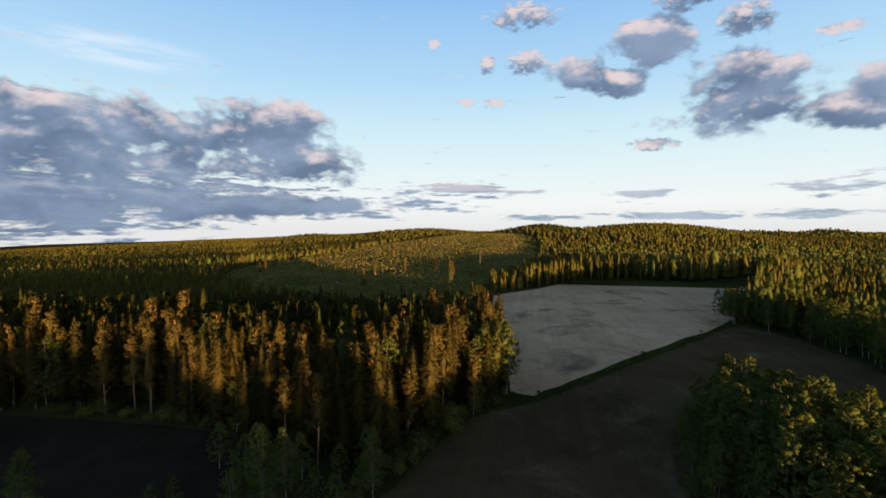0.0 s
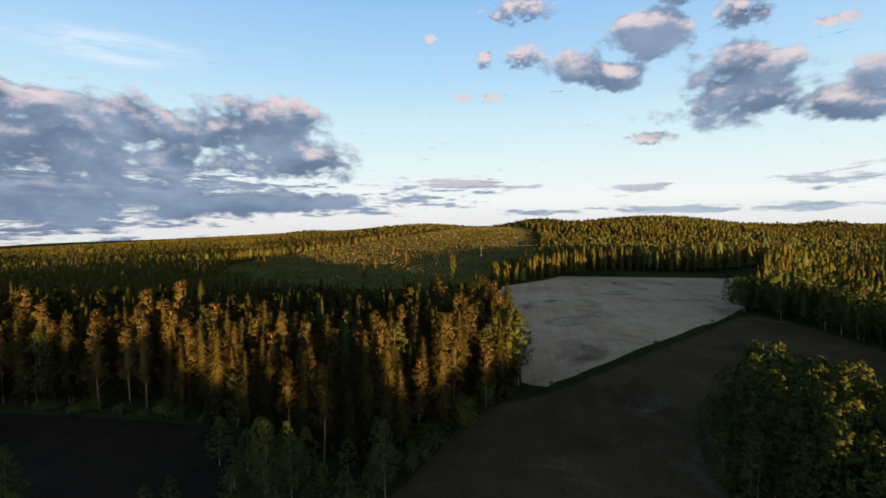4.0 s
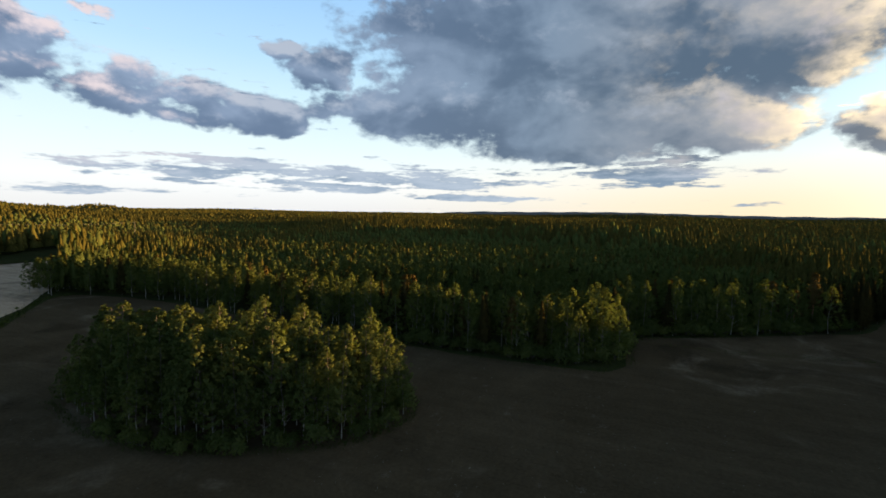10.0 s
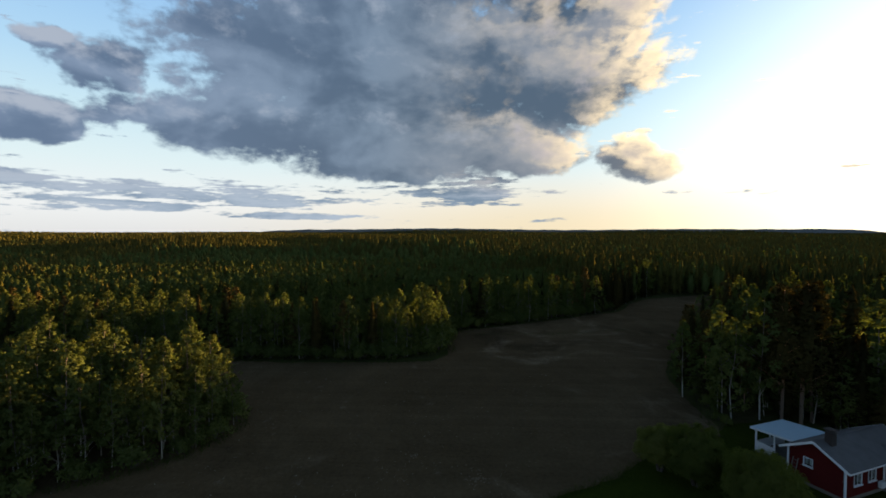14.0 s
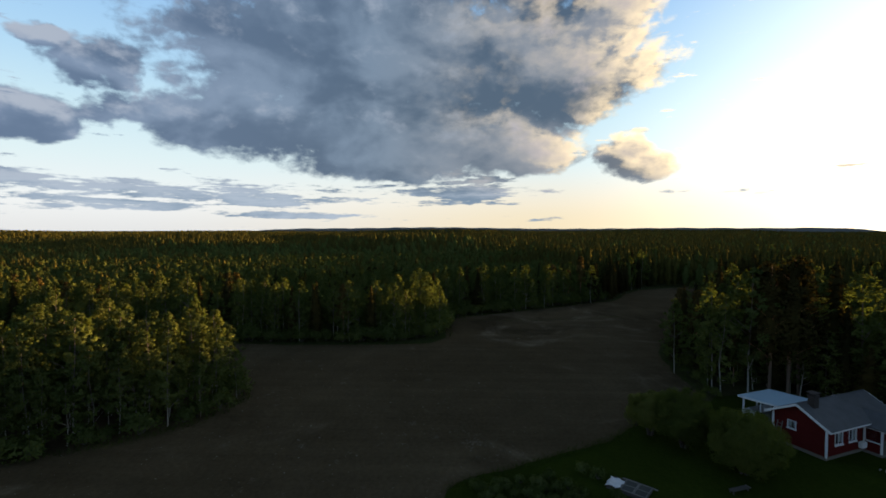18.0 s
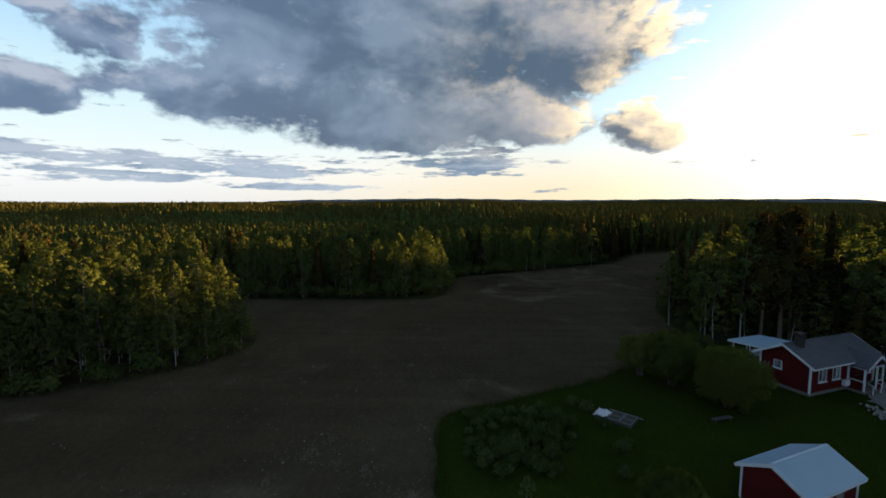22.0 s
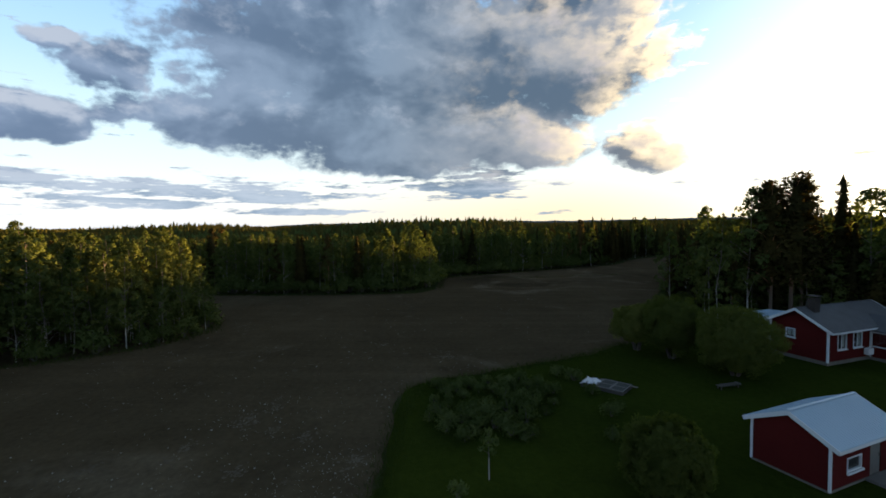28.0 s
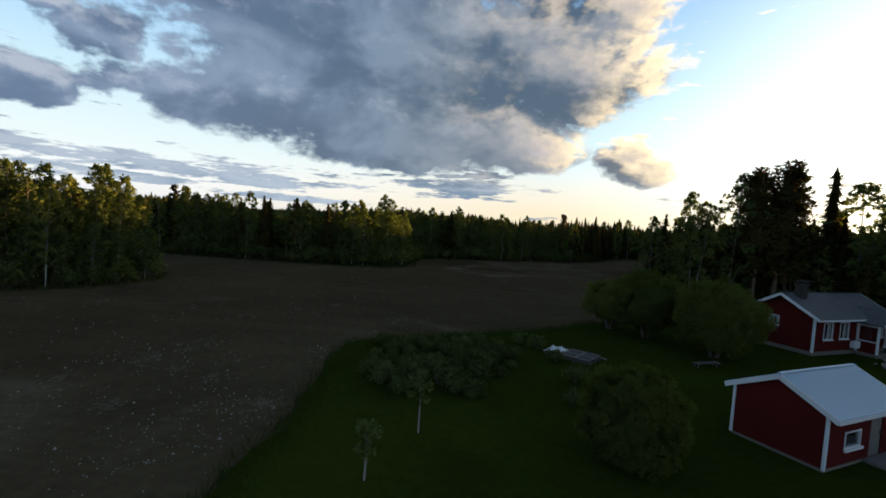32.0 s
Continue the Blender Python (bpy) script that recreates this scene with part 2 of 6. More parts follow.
def bump(n, b, h, strength, dist):
    k = n.put("ShaderNodeBump")
    k.inputs["Strength"].default_value, k.inputs["Distance"].default_value = strength, dist
    n.link(h, k.inputs["Height"])
    n.link(k.outputs[0], b.inputs["Normal"])


def leafy(name, dark, mid, light, trans=0.3, islands=False):
    """Foliage: colour varies from tree to tree, through the crown, and leaf to leaf."""
    m, n, b, out = material(name)
    g = n.put("ShaderNodeNewGeometry")
    own = n.put("ShaderNodeObjectInfo").outputs["Random"]
    leaf = g.outputs["Random Per Island"]
    patch = n.noise(g.outputs["Position"], 0.09, 3.0)
    f = n.math("ADD", n.math("MULTIPLY", own, 0.0 if islands else 0.45), n.math("ADD", n.math("MULTIPLY", leaf, 0.22), n.math("MULTIPLY", patch, 0.75 if islands else 0.35)))
    col = n.ramp(f, [(0.0, dark), (0.5, mid), (1.0, light)])
    fine = n.noise(g.outputs["Position"], 5.0, 2.0)
    col = n.mix(0.5, col, n.ramp(fine, [(0.3, (0.6, 0.6, 0.6)), (0.75, (1.0, 1.0, 1.0))]), "MULTIPLY")
    n.link(col, b.inputs["Base Color"])
    b.inputs["Roughness"].default_value = 0.65
    b.inputs["Specular IOR Level"].default_value = 0.0
    t = n.put("ShaderNodeBsdfTranslucent")
    n.link(n.mix(1.0, col, (1.0, 1.15, 0.55), "MULTIPLY"), t.inputs[0])
    mx = n.put("ShaderNodeMixShader")
    mx.inputs[0].default_value = trans
    n.link(b.outputs[0], mx.inputs[1])
    n.link(t.outputs[0], mx.inputs[2])
    n.link(mx.outputs[0], out.inputs[0])
    return m


SPRUCE = leafy("spruce_needles", (0.013, 0.015, 0.006), (0.031, 0.028, 0.010), (0.060, 0.046, 0.014), 0.08)
PINE = leafy("pine_needles", (0.028, 0.026, 0.010), (0.060, 0.048, 0.017), (0.098, 0.070, 0.024), 0.10)
BIRCH = leafy("birch_leaves", (0.048, 0.066, 0.024), (0.080, 0.101, 0.031), (0.125, 0.134, 0.038), 0.36)
WILLOW = leafy("willow_leaves", (0.056, 0.072, 0.019), (0.104, 0.120, 0.032), (0.20, 0.20, 0.060), 0.5)
APPLE = leafy("bush_leaves", (0.036, 0.052, 0.016), (0.072, 0.093, 0.029), (0.14, 0.16, 0.065), 0.25)
# same needles twice: far copy painted sunlit and golden, near copy painted shaded
SUNLIT_CONIFER = leafy("conifer_forest", (0.026, 0.029, 0.008), (0.057, 0.054, 0.014), (0.112, 0.093, 0.024), 0.14, True)
SHADED_CONIFER = leafy("conifer_wood", (0.013, 0.017, 0.006), (0.027, 0.029, 0.009), (0.052, 0.046, 0.012), 0.10, True)
FAR_LEAF = leafy("leaf_forest", (0.040, 0.056, 0.018), (0.068, 0.086, 0.025), (0.108, 0.112, 0.032), 0.30, True)
DRY_GRASS = leafy("dry_grass", (0.070, 0.066, 0.022), (0.125, 0.108, 0.038), (0.20, 0.165, 0.065), 0.3, True)
GRASSY = leafy("grass_blades", (0.018, 0.030, 0.006), (0.034, 0.050, 0.011), (0.07, 0.08, 0.025), 0.2, True)


def bark(name, low, high, marks=None, split=0.45):
    m, n, b, out = material(name)
    c = obj_coord(n)
    sep = n.put("ShaderNodeSeparateXYZ")
    n.link(c, sep.inputs[0])
    col = n.mix(n.step(n.math("ADD", sep.outputs[2], n.math("MULTIPLY", n.noise(c, 2.0), 2.0)), split, split + 4.0), low, high)
    col = n.mix(n.math("MULTIPLY", n.noise(c, 9.0, 5.0), 0.6), col, (0.03, 0.025, 0.02))
    if marks:
        st = n.put("ShaderNodeMapping")
        st.inputs["Scale"].default_value = (1.5, 1.5, 9.0)
        n.link(c, st.inputs[0])
        col = n.mix(n.step(n.noise(st.outputs[0], 1.6, 3.0), 0.56, 0.62), col, marks)
    n.link(col, b.inputs["Base Color"])
    b.inputs["Roughness"].default_value = 0.9
    bump(n, b, n.noise(c, 14.0, 4.0), 0.5, 0.05)
    return m


BIRCH_BARK = bark("birch_bark", (0.42, 0.40, 0.36), (0.13, 0.11, 0.09), (0.04, 0.035, 0.03), 2.5)
PINE_BARK = bark("pine_bark", (0.13, 0.085, 0.06), (0.42, 0.19, 0.08), None, 3.5)
DARK_BARK = bark("grey_bark", (0.065, 0.052, 0.043), (0.085, 0.066, 0.053))


def soil(name, a, c, stain, scale, rows=None, pale=None):
    m, n, b, out = material(name)
    p = world_pos(n)
    big = n.noise(p, 0.022, 5.0, 0.6, 0.6)
    mid = n.noise(p, 0.22, 4.0)
    fine = n.noise(p, scale, 5.0, 0.7)
    col = n.mix(n.step(big, 0.35, 0.65), a, c)
    col = n.mix(n.math("MULTIPLY", n.step(n.noise(p, 0.035, 4.0, 0.6, 1.2), 0.53, 0.70), 0.75), col, stain)
    if pale is not None:
        col = n.mix(n.math("MULTIPLY", n.step(n.noise(p, 0.045, 4.0, 0.62, 1.6), 0.55, 0.74), 0.8), col, pale)
    col = n.mix(0.55, col, n.ramp(mid, [(0.25, 0.55), (0.75, 1.0)]), "MULTIPLY")
    col = n.mix(0.6, col, n.ramp(fine, [(0.3, 0.45), (0.7, 1.0)]), "MULTIPLY")
    if rows is not None:
        mp = n.put("ShaderNodeMapping")
        mp.inputs["Rotation"].default_value = (0, 0, rows)
        mp.inputs["Scale"].default_value = (1.0, 0.02, 1.0)
        n.link(p, mp.inputs[0])
        streak = n.noise(mp.outputs[0], 0.45, 4.0, 0.7)
        col = n.mix(0.45, col, n.ramp(streak, [(0.35, 0.62), (0.68, 1.0)]), "MULTIPLY")
    n.link(col, b.inputs["Base Color"])
    b.inputs["Roughness"].default_value = 0.95
    b.inputs["Specular IOR Level"].default_value = 0.0
    bump(n, b, n.math("ADD", fine, n.math("MULTIPLY", mid, 0.6)), 0.9, 0.15)
    return m


BROWN_SOIL = soil("brown_soil", (0.074, 0.056, 0.032), (0.098, 0.075, 0.044), (0.048, 0.037, 0.022), 2.2, rows=0.55, pale=(0.165, 0.132, 0.088))
# shade and edge dimming over the west field are painted into this soil
DARK_SOIL = soil("shade_toned_soil", (0.026, 0.021, 0.017), (0.036, 0.029, 0.023), (0.018, 0.015, 0.012), 2.2, rows=1.2)
PALE_SOIL = soil("pale_soil", (0.47, 0.35, 0.235), (0.58, 0.445, 0.31), (0.11, 0.085, 0.065), 1.2, rows=-0.5)
FOREST_FLOOR = soil("forest_floor", (0.030, 0.036, 0.014), (0.050, 0.055, 0.022), (0.035, 0.028, 0.016), 0.9)
CUT_FLOOR = soil("clearing_floor", (0.055, 0.068, 0.018), (0.105, 0.098, 0.032), (0.12, 0.09, 0.045), 0.5)
LAWN = soil("lawn_grass", (0.022, 0.034, 0.005), (0.032, 0.046, 0.007), (0.020, 0.028, 0.006), 3.0)
VERGE = soil("verge_grass", (0.030, 0.036, 0.013), (0.050, 0.052, 0.021), (0.030, 0.028, 0.015), 2.0)


def plain(name, col, rough=0.6, var=0.25, scale=6.0, metal=0.0, bumpy=0.3, spec=0.4):
    m, n, b, out = material(name)
    c = obj_coord(n)
    f = n.noise(c, scale, 5.0, 0.65)
    g = n.noise(c, scale * 0.15, 3.0)
    dark = tuple(v * (1 - var * 1.6) for v in col)
    n.link(n.mix(n.math("MULTIPLY", n.math("ADD", f, g), 0.6), col, dark), b.inputs["Base Color"])
    b.inputs["Roughness"].default_value, b.inputs["Metallic"].default_value = rough, metal
    b.inputs["Specular IOR Level"].default_value = spec
    if bumpy:
        bump(n, b, f, bumpy, 0.02)
    return m


RED_WOOD = plain("red_ochre_boards", (0.082, 0.009, 0.008), 0.9, 0.25, 5.0, spec=0.1)
WHITE_WOOD = plain("white_paint", (0.55, 0.56, 0.58), 0.6, 0.12, 4.0)
GREY_ROOF = plain("grey_felt_roof", (0.092, 0.097, 0.108), 0.75, 0.5, 1.1, 0.0, 0.5)
TIN_ROOF = plain("pale_tin_roof", (0.30, 0.41, 0.50), 0.4, 0.12, 1.2, 0.0, 0.1)
CONCRETE = plain("grey_concrete", (0.15, 0.135, 0.115), 0.9, 0.3, 5.0)
OLD_BOARD = plain("old_dark_board", (0.07, 0.062, 0.055), 0.9, 0.3, 8.0)
GREY_BRICK = plain("grey_brick", (0.036, 0.027, 0.024), 0.9, 0.35, 7.0)
DARK_METAL = plain("dark_metal", (0.05, 0.05, 0.05), 0.45, 0.2, 5.0, 0.6)
GREY_WOOD = plain("weathered_wood", (0.16, 0.15, 0.14), 0.85, 0.3, 8.0)
PLASTIC = plain("white_sheet", (0.55, 0.56, 0.58), 0.45, 0.12, 5.0)
STONE = plain("grey_stone", (0.27, 0.25, 0.22), 0.9, 0.3, 6.0)
CUT_WOOD = plain("cut_wood", (0.26, 0.21, 0.14), 0.8, 0.3, 6.0)
CURTAIN = plain("curtain_cloth", (0.55, 0.53, 0.50), 0.9, 0.2, 6.0)
ROOM_DARK = plain("room_wall", (0.10, 0.09, 0.085), 0.9, 0.2, 3.0)


def glass_pane():
    m, n, b, out = material("window_glass")
    b.inputs["Base Color"].default_value = (0.75, 0.82, 0.85, 1)
    b.inputs["Roughness"].default_value = 0.04
    b.inputs["Transmission Weight"].default_value = 1.0
    b.inputs["IOR"].default_value = 1.45
    return m


# distance haze is painted into this pale blue-grey
HAZY_RIDGE = soil("hazy_wooded_ridge", (0.115, 0.130, 0.140), (0.135, 0.150, 0.160), (0.10, 0.115, 0.125), 0.02)
GLASS = glass_pane()
# opaque dark stand-in for cold frame glass, so it mirrors no sky
DULL_PANE = plain("dull_dark_glazing", (0.05, 0.055, 0.05), 0.75, 0.3, 5.0, spec=0.15)

CABLE = plain("cable_metal", (0.10, 0.09, 0.08), 0.6, 0.1, 4.0, 0.2)

# ---------- mesh helpers ----------
RNG = np.random.default_rng(7)


def outward(v, f, own=None):
    """Turns each face to look away from the stem, and gives soft normals that round the whole crown."""
    v, f = np.asarray(v, float), np.asarray(f)
    lo, hi = v[:, 2].min(), v[:, 2].max()
    span = max(hi - lo, 0.1)
    rel = (v[:, 2] - lo) / span
    ax = np.array([np.median(v[:, 0]), np.median(v[:, 1])])
    rad = np.stack([v[:, 0] - ax[0], v[:, 1] - ax[1], np.zeros(len(v))], 1)
    reach = np.percentile(np.linalg.norm(rad, axis=1), 85) + 1e-6
    n = unit(rad / reach + [[0, 0, 1.0]] * (rel * 1.1 - 0.25)[:, None])
    c = n[f].mean(1)
    gn = np.cross(v[f[:, 1]] - v[f[:, 0]], v[f[:, 2]] - v[f[:, 0]])
    flip = (gn * c).sum(1) < 0
    f = f.copy()
    f[flip] = f[flip][:, ::-1]
    gn[flip] *= -1
    per = np.zeros_like(v)
    for k in range(3):
        np.add.at(per, f[:, k], unit(gn))
    return v, f, unit(0.85 * n + 0.25 * unit(per) + 0.55 * own) if own is not None else unit(0.6 * n + 0.9 * unit(per))


def mesh_from(name, verts, faces, mats, index=None, smooth=False, normals=None):
    """A mesh from arrays; faces are all triangles or all quads."""
    verts, faces = np.asarray(verts, np.float32).reshape(-1, 3), np.asarray(faces, np.int32)
    me = bpy.data.meshes.new(name)
    k = faces.shape[1]
    me.vertices.add(len(verts))
    me.vertices.foreach_set("co", verts.ravel())
    me.loops.add(faces.size)
    me.loops.foreach_set("vertex_index", faces.ravel())
    me.polygons.add(len(faces))
    me.polygons.foreach_set("loop_start", np.arange(0, faces.size, k, dtype=np.int32))
    if index is not None:
        me.polygons.foreach_set("material_index", np.asarray(index, np.int32))
    if smooth or normals is not None:
        me.polygons.foreach_set("use_smooth", np.ones(len(faces), bool))
    for m in mats:
        me.materials.append(m)
    me.update(calc_edges=True)
    if normals is None:
        me.validate()
    else:
        me.normals_split_custom_set_from_vertices(np.asarray(normals, np.float32))
    return me


def crown_mesh(name, shape, mat):
    v, f, n = outward(*shape)
    return mesh_from(name, v, f, [mat], normals=n)


def part(name, bm, mat, parent, label=""):
    """Links a bmesh as one mesh object under a thing or a part."""
    me = bpy.data.meshes.new(name)
    bm.to_mesh(me)
    bm.free()
    me.materials.append(mat)
    ob = new(name, me)
    ob.parent = parent
    if label:
        tagged(ob, label)
    return ob


def thing(name, at, label, category, group="", turn=0.0):
    ob = new(name)
    ob.matrix_world = pose(*at, 0, 0, turn)
    ob.empty_display_size = 0.3
    return tagged(ob, label, category, group)


def box(bm, lo, hi, bevel=0.0):
    made = bmesh.ops.create_cube(bm, size=1.0)
    lo, hi = Vector(lo), Vector(hi)
    for v in made["verts"]:
        v.co = Vector(((lo[i] + hi[i]) / 2 + v.co[i] * (hi[i] - lo[i]) for i in range(3)))
    if bevel:
        edges = list({e for v in made["verts"] for e in v.link_edges})
        bmesh.ops.bevel(bm, geom=edges, offset=bevel, segments=1, affect="EDGES")
    return bm


def boxed(lo, hi, bevel=0.0):
    return box(bmesh.new(), lo, hi, bevel)


def beam(bm, a, b, wide, high, up=(0, 0, 1)):
    """A straight bar of rectangular section from a to b."""
    a, b, up = Vector(a), Vector(b), Vector(up)
    d = (b - a).normalized()
    s = d.cross(up).normalized() * wide / 2
    u = s.cross(d).normalized() * high / 2
    vs = [bm.verts.new(p + i * s + j * u) for p in (a, b) for i, j in ((-1, -1), (1, -1), (1, 1), (-1, 1))]
    for f in ((0, 1, 2, 3), (7, 6, 5, 4), (0, 4, 5, 1), (1, 5, 6, 2), (2, 6, 7, 3), (3, 7, 4, 0)):
        bm.faces.new([vs[i] for i in f])
    return bm


def beamed(a, b, wide, high, up=(0, 0, 1)):
    bm = beam(bmesh.new(), a, b, wide, high, up)
    bmesh.ops.recalc_face_normals(bm, faces=bm.faces)
    return bm


def tube(points, radii, sides=6):
    """Verts and triangles of a tapered tube through the points."""
    pts = np.asarray(points, float)
    n = len(pts)
    tan = np.gradient(pts, axis=0)
    tan /= np.linalg.norm(tan, axis=1, keepdims=True) + 1e-9
    ref = np.where(np.abs(tan[:, 2:3]) > 0.9, [[1.0, 0, 0]], [[0, 0, 1.0]])
    s = np.cross(tan, ref)
    s /= np.linalg.norm(s, axis=1, keepdims=True) + 1e-9
    u = np.cross(s, tan)
    a = np.linspace(0, 2 * np.pi, sides, endpoint=False)
    ring = pts[:, None] + np.asarray(radii)[:, None, None] * (np.cos(a)[None, :, None] * s[:, None] + np.sin(a)[None, :, None] * u[:, None])
    f = []
    for i in range(n - 1):
        for j in range(sides):
            p, q = i * sides + j, i * sides + (j + 1) % sides
            f += [(p, q, q + sides), (p, q + sides, p + sides)]
    return ring.reshape(-1, 3), np.array(f)


def join(pieces):
    v, f, w, o = [], [], [], 0
    own = any(len(q) > 2 for q in pieces)
    for q in pieces:
        v.append(q[0])
        f.append(np.asarray(q[1]) + o)
        w.append(q[2] if len(q) > 2 else np.zeros((len(q[0]), 3)))
        o += len(q[0])
    return (np.concatenate(v), np.concatenate(f), np.concatenate(w)) if own else (np.concatenate(v), np.concatenate(f))


def kites(root, along, side, width, sag=None):
    """Leaf or twig blades: two triangles each, from root along a way, with a half width."""
    mid = root + along * 0.45
    tip = root + along
    if sag is not None:
        mid = mid + sag * 0.3
        tip = tip + sag
    w = side * width[:, None]
    v = np.stack([root, mid - w, tip, mid + w], 1).reshape(-1, 3)
    k = np.arange(len(root))[:, None] * 4
    f = np.concatenate([k + [0, 1, 2], k + [0, 2, 3]], 0)
    return v, f


def unit(v):
    return v / (np.linalg.norm(v, axis=-1, keepdims=True) + 1e-9)


# ---------- tree shapes: each about 14 m high, foot at the origin ----------
def spruce_crown(g, tiers=17, points=13, high=14.0, wide=1.9, low=1.2, rim=7):
    """Ragged skirts of boughs one over another, with hanging twigs at their rims."""
    out, roots, ways, sds, wds = [], [], [], [], []
    step = (high - low) / tiers
    for i in range(tiers):
        t = (i + g.uniform(-0.25, 0.25)) / tiers
        t = min(max(t, 0.0), 0.97)
        z = low + (high - low) * t
        r = wide * (1 - t) ** 0.72 * (0.55 + 0.45 * min(1.0, t * 3.2)) * g.uniform(0.82, 1.14) + 0.10
        n = max(5, int(points * (1 - 0.45 * t)))
        a = 2 * np.pi * (np.arange(n) + g.uniform(-0.3, 0.3, n)) / n + g.uniform(0, 6.3)
        b = a + np.pi / n
        rt, rn = r * g.uniform(0.45, 0.95, n), r * g.uniform(0.26, 0.42, n)
        tip = np.stack([rt * np.cos(a), rt * np.sin(a), z - 0.25 * rt + g.uniform(-0.2, 0.2, n)], 1)
        dip = np.stack([rn * np.cos(b), rn * np.sin(b), np.full(n, z + 0.12)], 1)
        top = [[0, 0, min(high, z + step * 1.9 + 0.25 * r)]]
        k = np.arange(n)
        out.append((np.concatenate([tip, dip, top]), np.concatenate([np.stack([k, n + k, np.full(n, 2 * n)], 1), np.stack([n + k, (k + 1) % n, np.full(n, 2 * n)], 1)])))
        for _ in range(rim):
            u = g.uniform(0.35, 1.15, (n, 1))
            aa = a + g.normal(size=n) * 0.30
            way = np.stack([np.cos(aa), np.sin(aa), g.uniform(-0.5, 0.55, n)], 1) * (0.26 + 0.30 * r) * g.uniform(0.6, 1.4, (n, 1))
            roots.append(tip * [1, 1, 0] * u + np.stack([0 * a, 0 * a, tip[:, 2] + (1 - u[:, 0]) * 0.45 * rt + 0.05], 1))
            ways.append(way)
            sds.append(unit(np.stack([-np.sin(aa), np.cos(aa), g.uniform(-0.6, 0.6, n)], 1)))
            wds.append(np.full(n, 0.06 + 0.05 * r))
    out.append((np.array([[0.05, 0, high - 0.9], [-0.03, 0.05, high - 0.9], [-0.03, -0.05, high - 0.9], [0, 0, high + 0.2]]), np.array([[0, 1, 3], [1, 2, 3], [2, 0, 3]])))
    if rim:
        out.append(slivers(np.concatenate(roots), np.concatenate(ways), np.concatenate(sds), np.concatenate(wds)))
    return join(out)


def slivers(root, along, side, width):
    """Single-triangle blades from root along a way, with a half width at the root."""
    w = side * width[:, None]
    v = np.stack([root - w, root + w, root + along], 1).reshape(-1, 3)
    return v, np.arange(len(v)).reshape(-1, 3)


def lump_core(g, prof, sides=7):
    """An added opaque filling for a leaf tree: a lumpy closed form through rings of (height, radius)."""
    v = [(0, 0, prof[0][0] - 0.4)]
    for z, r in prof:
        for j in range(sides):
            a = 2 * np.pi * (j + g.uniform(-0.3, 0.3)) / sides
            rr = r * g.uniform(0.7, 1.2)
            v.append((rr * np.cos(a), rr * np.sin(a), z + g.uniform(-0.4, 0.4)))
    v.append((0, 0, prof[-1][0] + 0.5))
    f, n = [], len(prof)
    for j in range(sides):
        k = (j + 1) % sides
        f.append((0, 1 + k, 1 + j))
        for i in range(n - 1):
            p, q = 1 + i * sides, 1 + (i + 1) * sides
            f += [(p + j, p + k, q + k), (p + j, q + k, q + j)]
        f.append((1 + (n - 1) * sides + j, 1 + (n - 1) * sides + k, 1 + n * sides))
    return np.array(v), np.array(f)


def clump_blades(g, centres, radii, per, size, droop=0.0, slim=1.0):
    """Small leaf sprays scattered over a set of clumps."""
    n = len(centres) * per
    c = np.repeat(centres, per, 0)
    r = np.repeat(radii, per)[:, None]
    d = unit(g.normal(size=(n, 3)))
    p = c + d * r * (g.uniform(0.35, 1.0, (n, 1)) ** 0.6) * [1, 1, 0.85]
    way = unit(d + g.normal(size=(n, 3)) * 0.8 + [0, 0, -droop]) * (size * g.uniform(0.6, 1.3, (n, 1)))
    sd = unit(np.cross(way, g.normal(size=(n, 3))))
    return (*slivers(p - way * 0.5, way, sd, size * slim * g.uniform(0.22, 0.40, n)), np.repeat(unit(d + [0, 0, 0.25]), 3, 0))


def birch_crown(g, high=13.0, wide=1.9, low=3.5, clumps=60, per=20, size=0.36, core=0.0):
    def prof(t):
        return np.sin(np.pi * (0.12 + 0.84 * t)) ** 0.75 * (1.22 - 0.52 * t)
    t = (np.arange(clumps) + g.uniform(0, 1, clumps)) / clumps
    a = g.uniform(0, 2 * np.pi, clumps)
    rad = wide * prof(t) * g.uniform(0.25, 1.0, clumps) ** 0.6
    lean = g.normal(size=2) * 0.3
    z = low + (high - low - 0.4) * t
    c = np.stack([rad * np.cos(a) + lean[0] * t, rad * np.sin(a) + lean[1] * t, z], 1)
    top = np.stack([np.full(3, lean[0]), np.full(3, lean[1]), np.linspace(high - 1.5, high - 0.4, 3)], 1)
    c = np.concatenate([c, top])
    r = np.concatenate([(0.30 + 0.30 * prof(t) * g.uniform(0.45, 1.35, clumps)) * (0.82 if clumps > 100 else 1.0), np.linspace(0.7, 0.4, 3)])
    leaves = clump_blades(g, c, r, per, size, 0.45)
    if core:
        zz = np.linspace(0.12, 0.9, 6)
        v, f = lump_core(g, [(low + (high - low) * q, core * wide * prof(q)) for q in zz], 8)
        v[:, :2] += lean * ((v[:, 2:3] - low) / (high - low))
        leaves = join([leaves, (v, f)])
    return leaves, c


def limbs(g, centres, trunk_high, n, thick=0.05):
    out = []
    for c in centres[g.choice(len(centres), min(n, len(centres)), replace=False)]:
        z = max(1.5, c[2] - 0.5 - 0.7 * np.hypot(c[0], c[1]))
        b = np.array([0, 0, min(z, trunk_high)])
        m = (b + c) / 2 + [0, 0, 0.15]
        out.append(tube([b, m, c], [thick, thick * 0.7, thick * 0.25], 4))
    return out


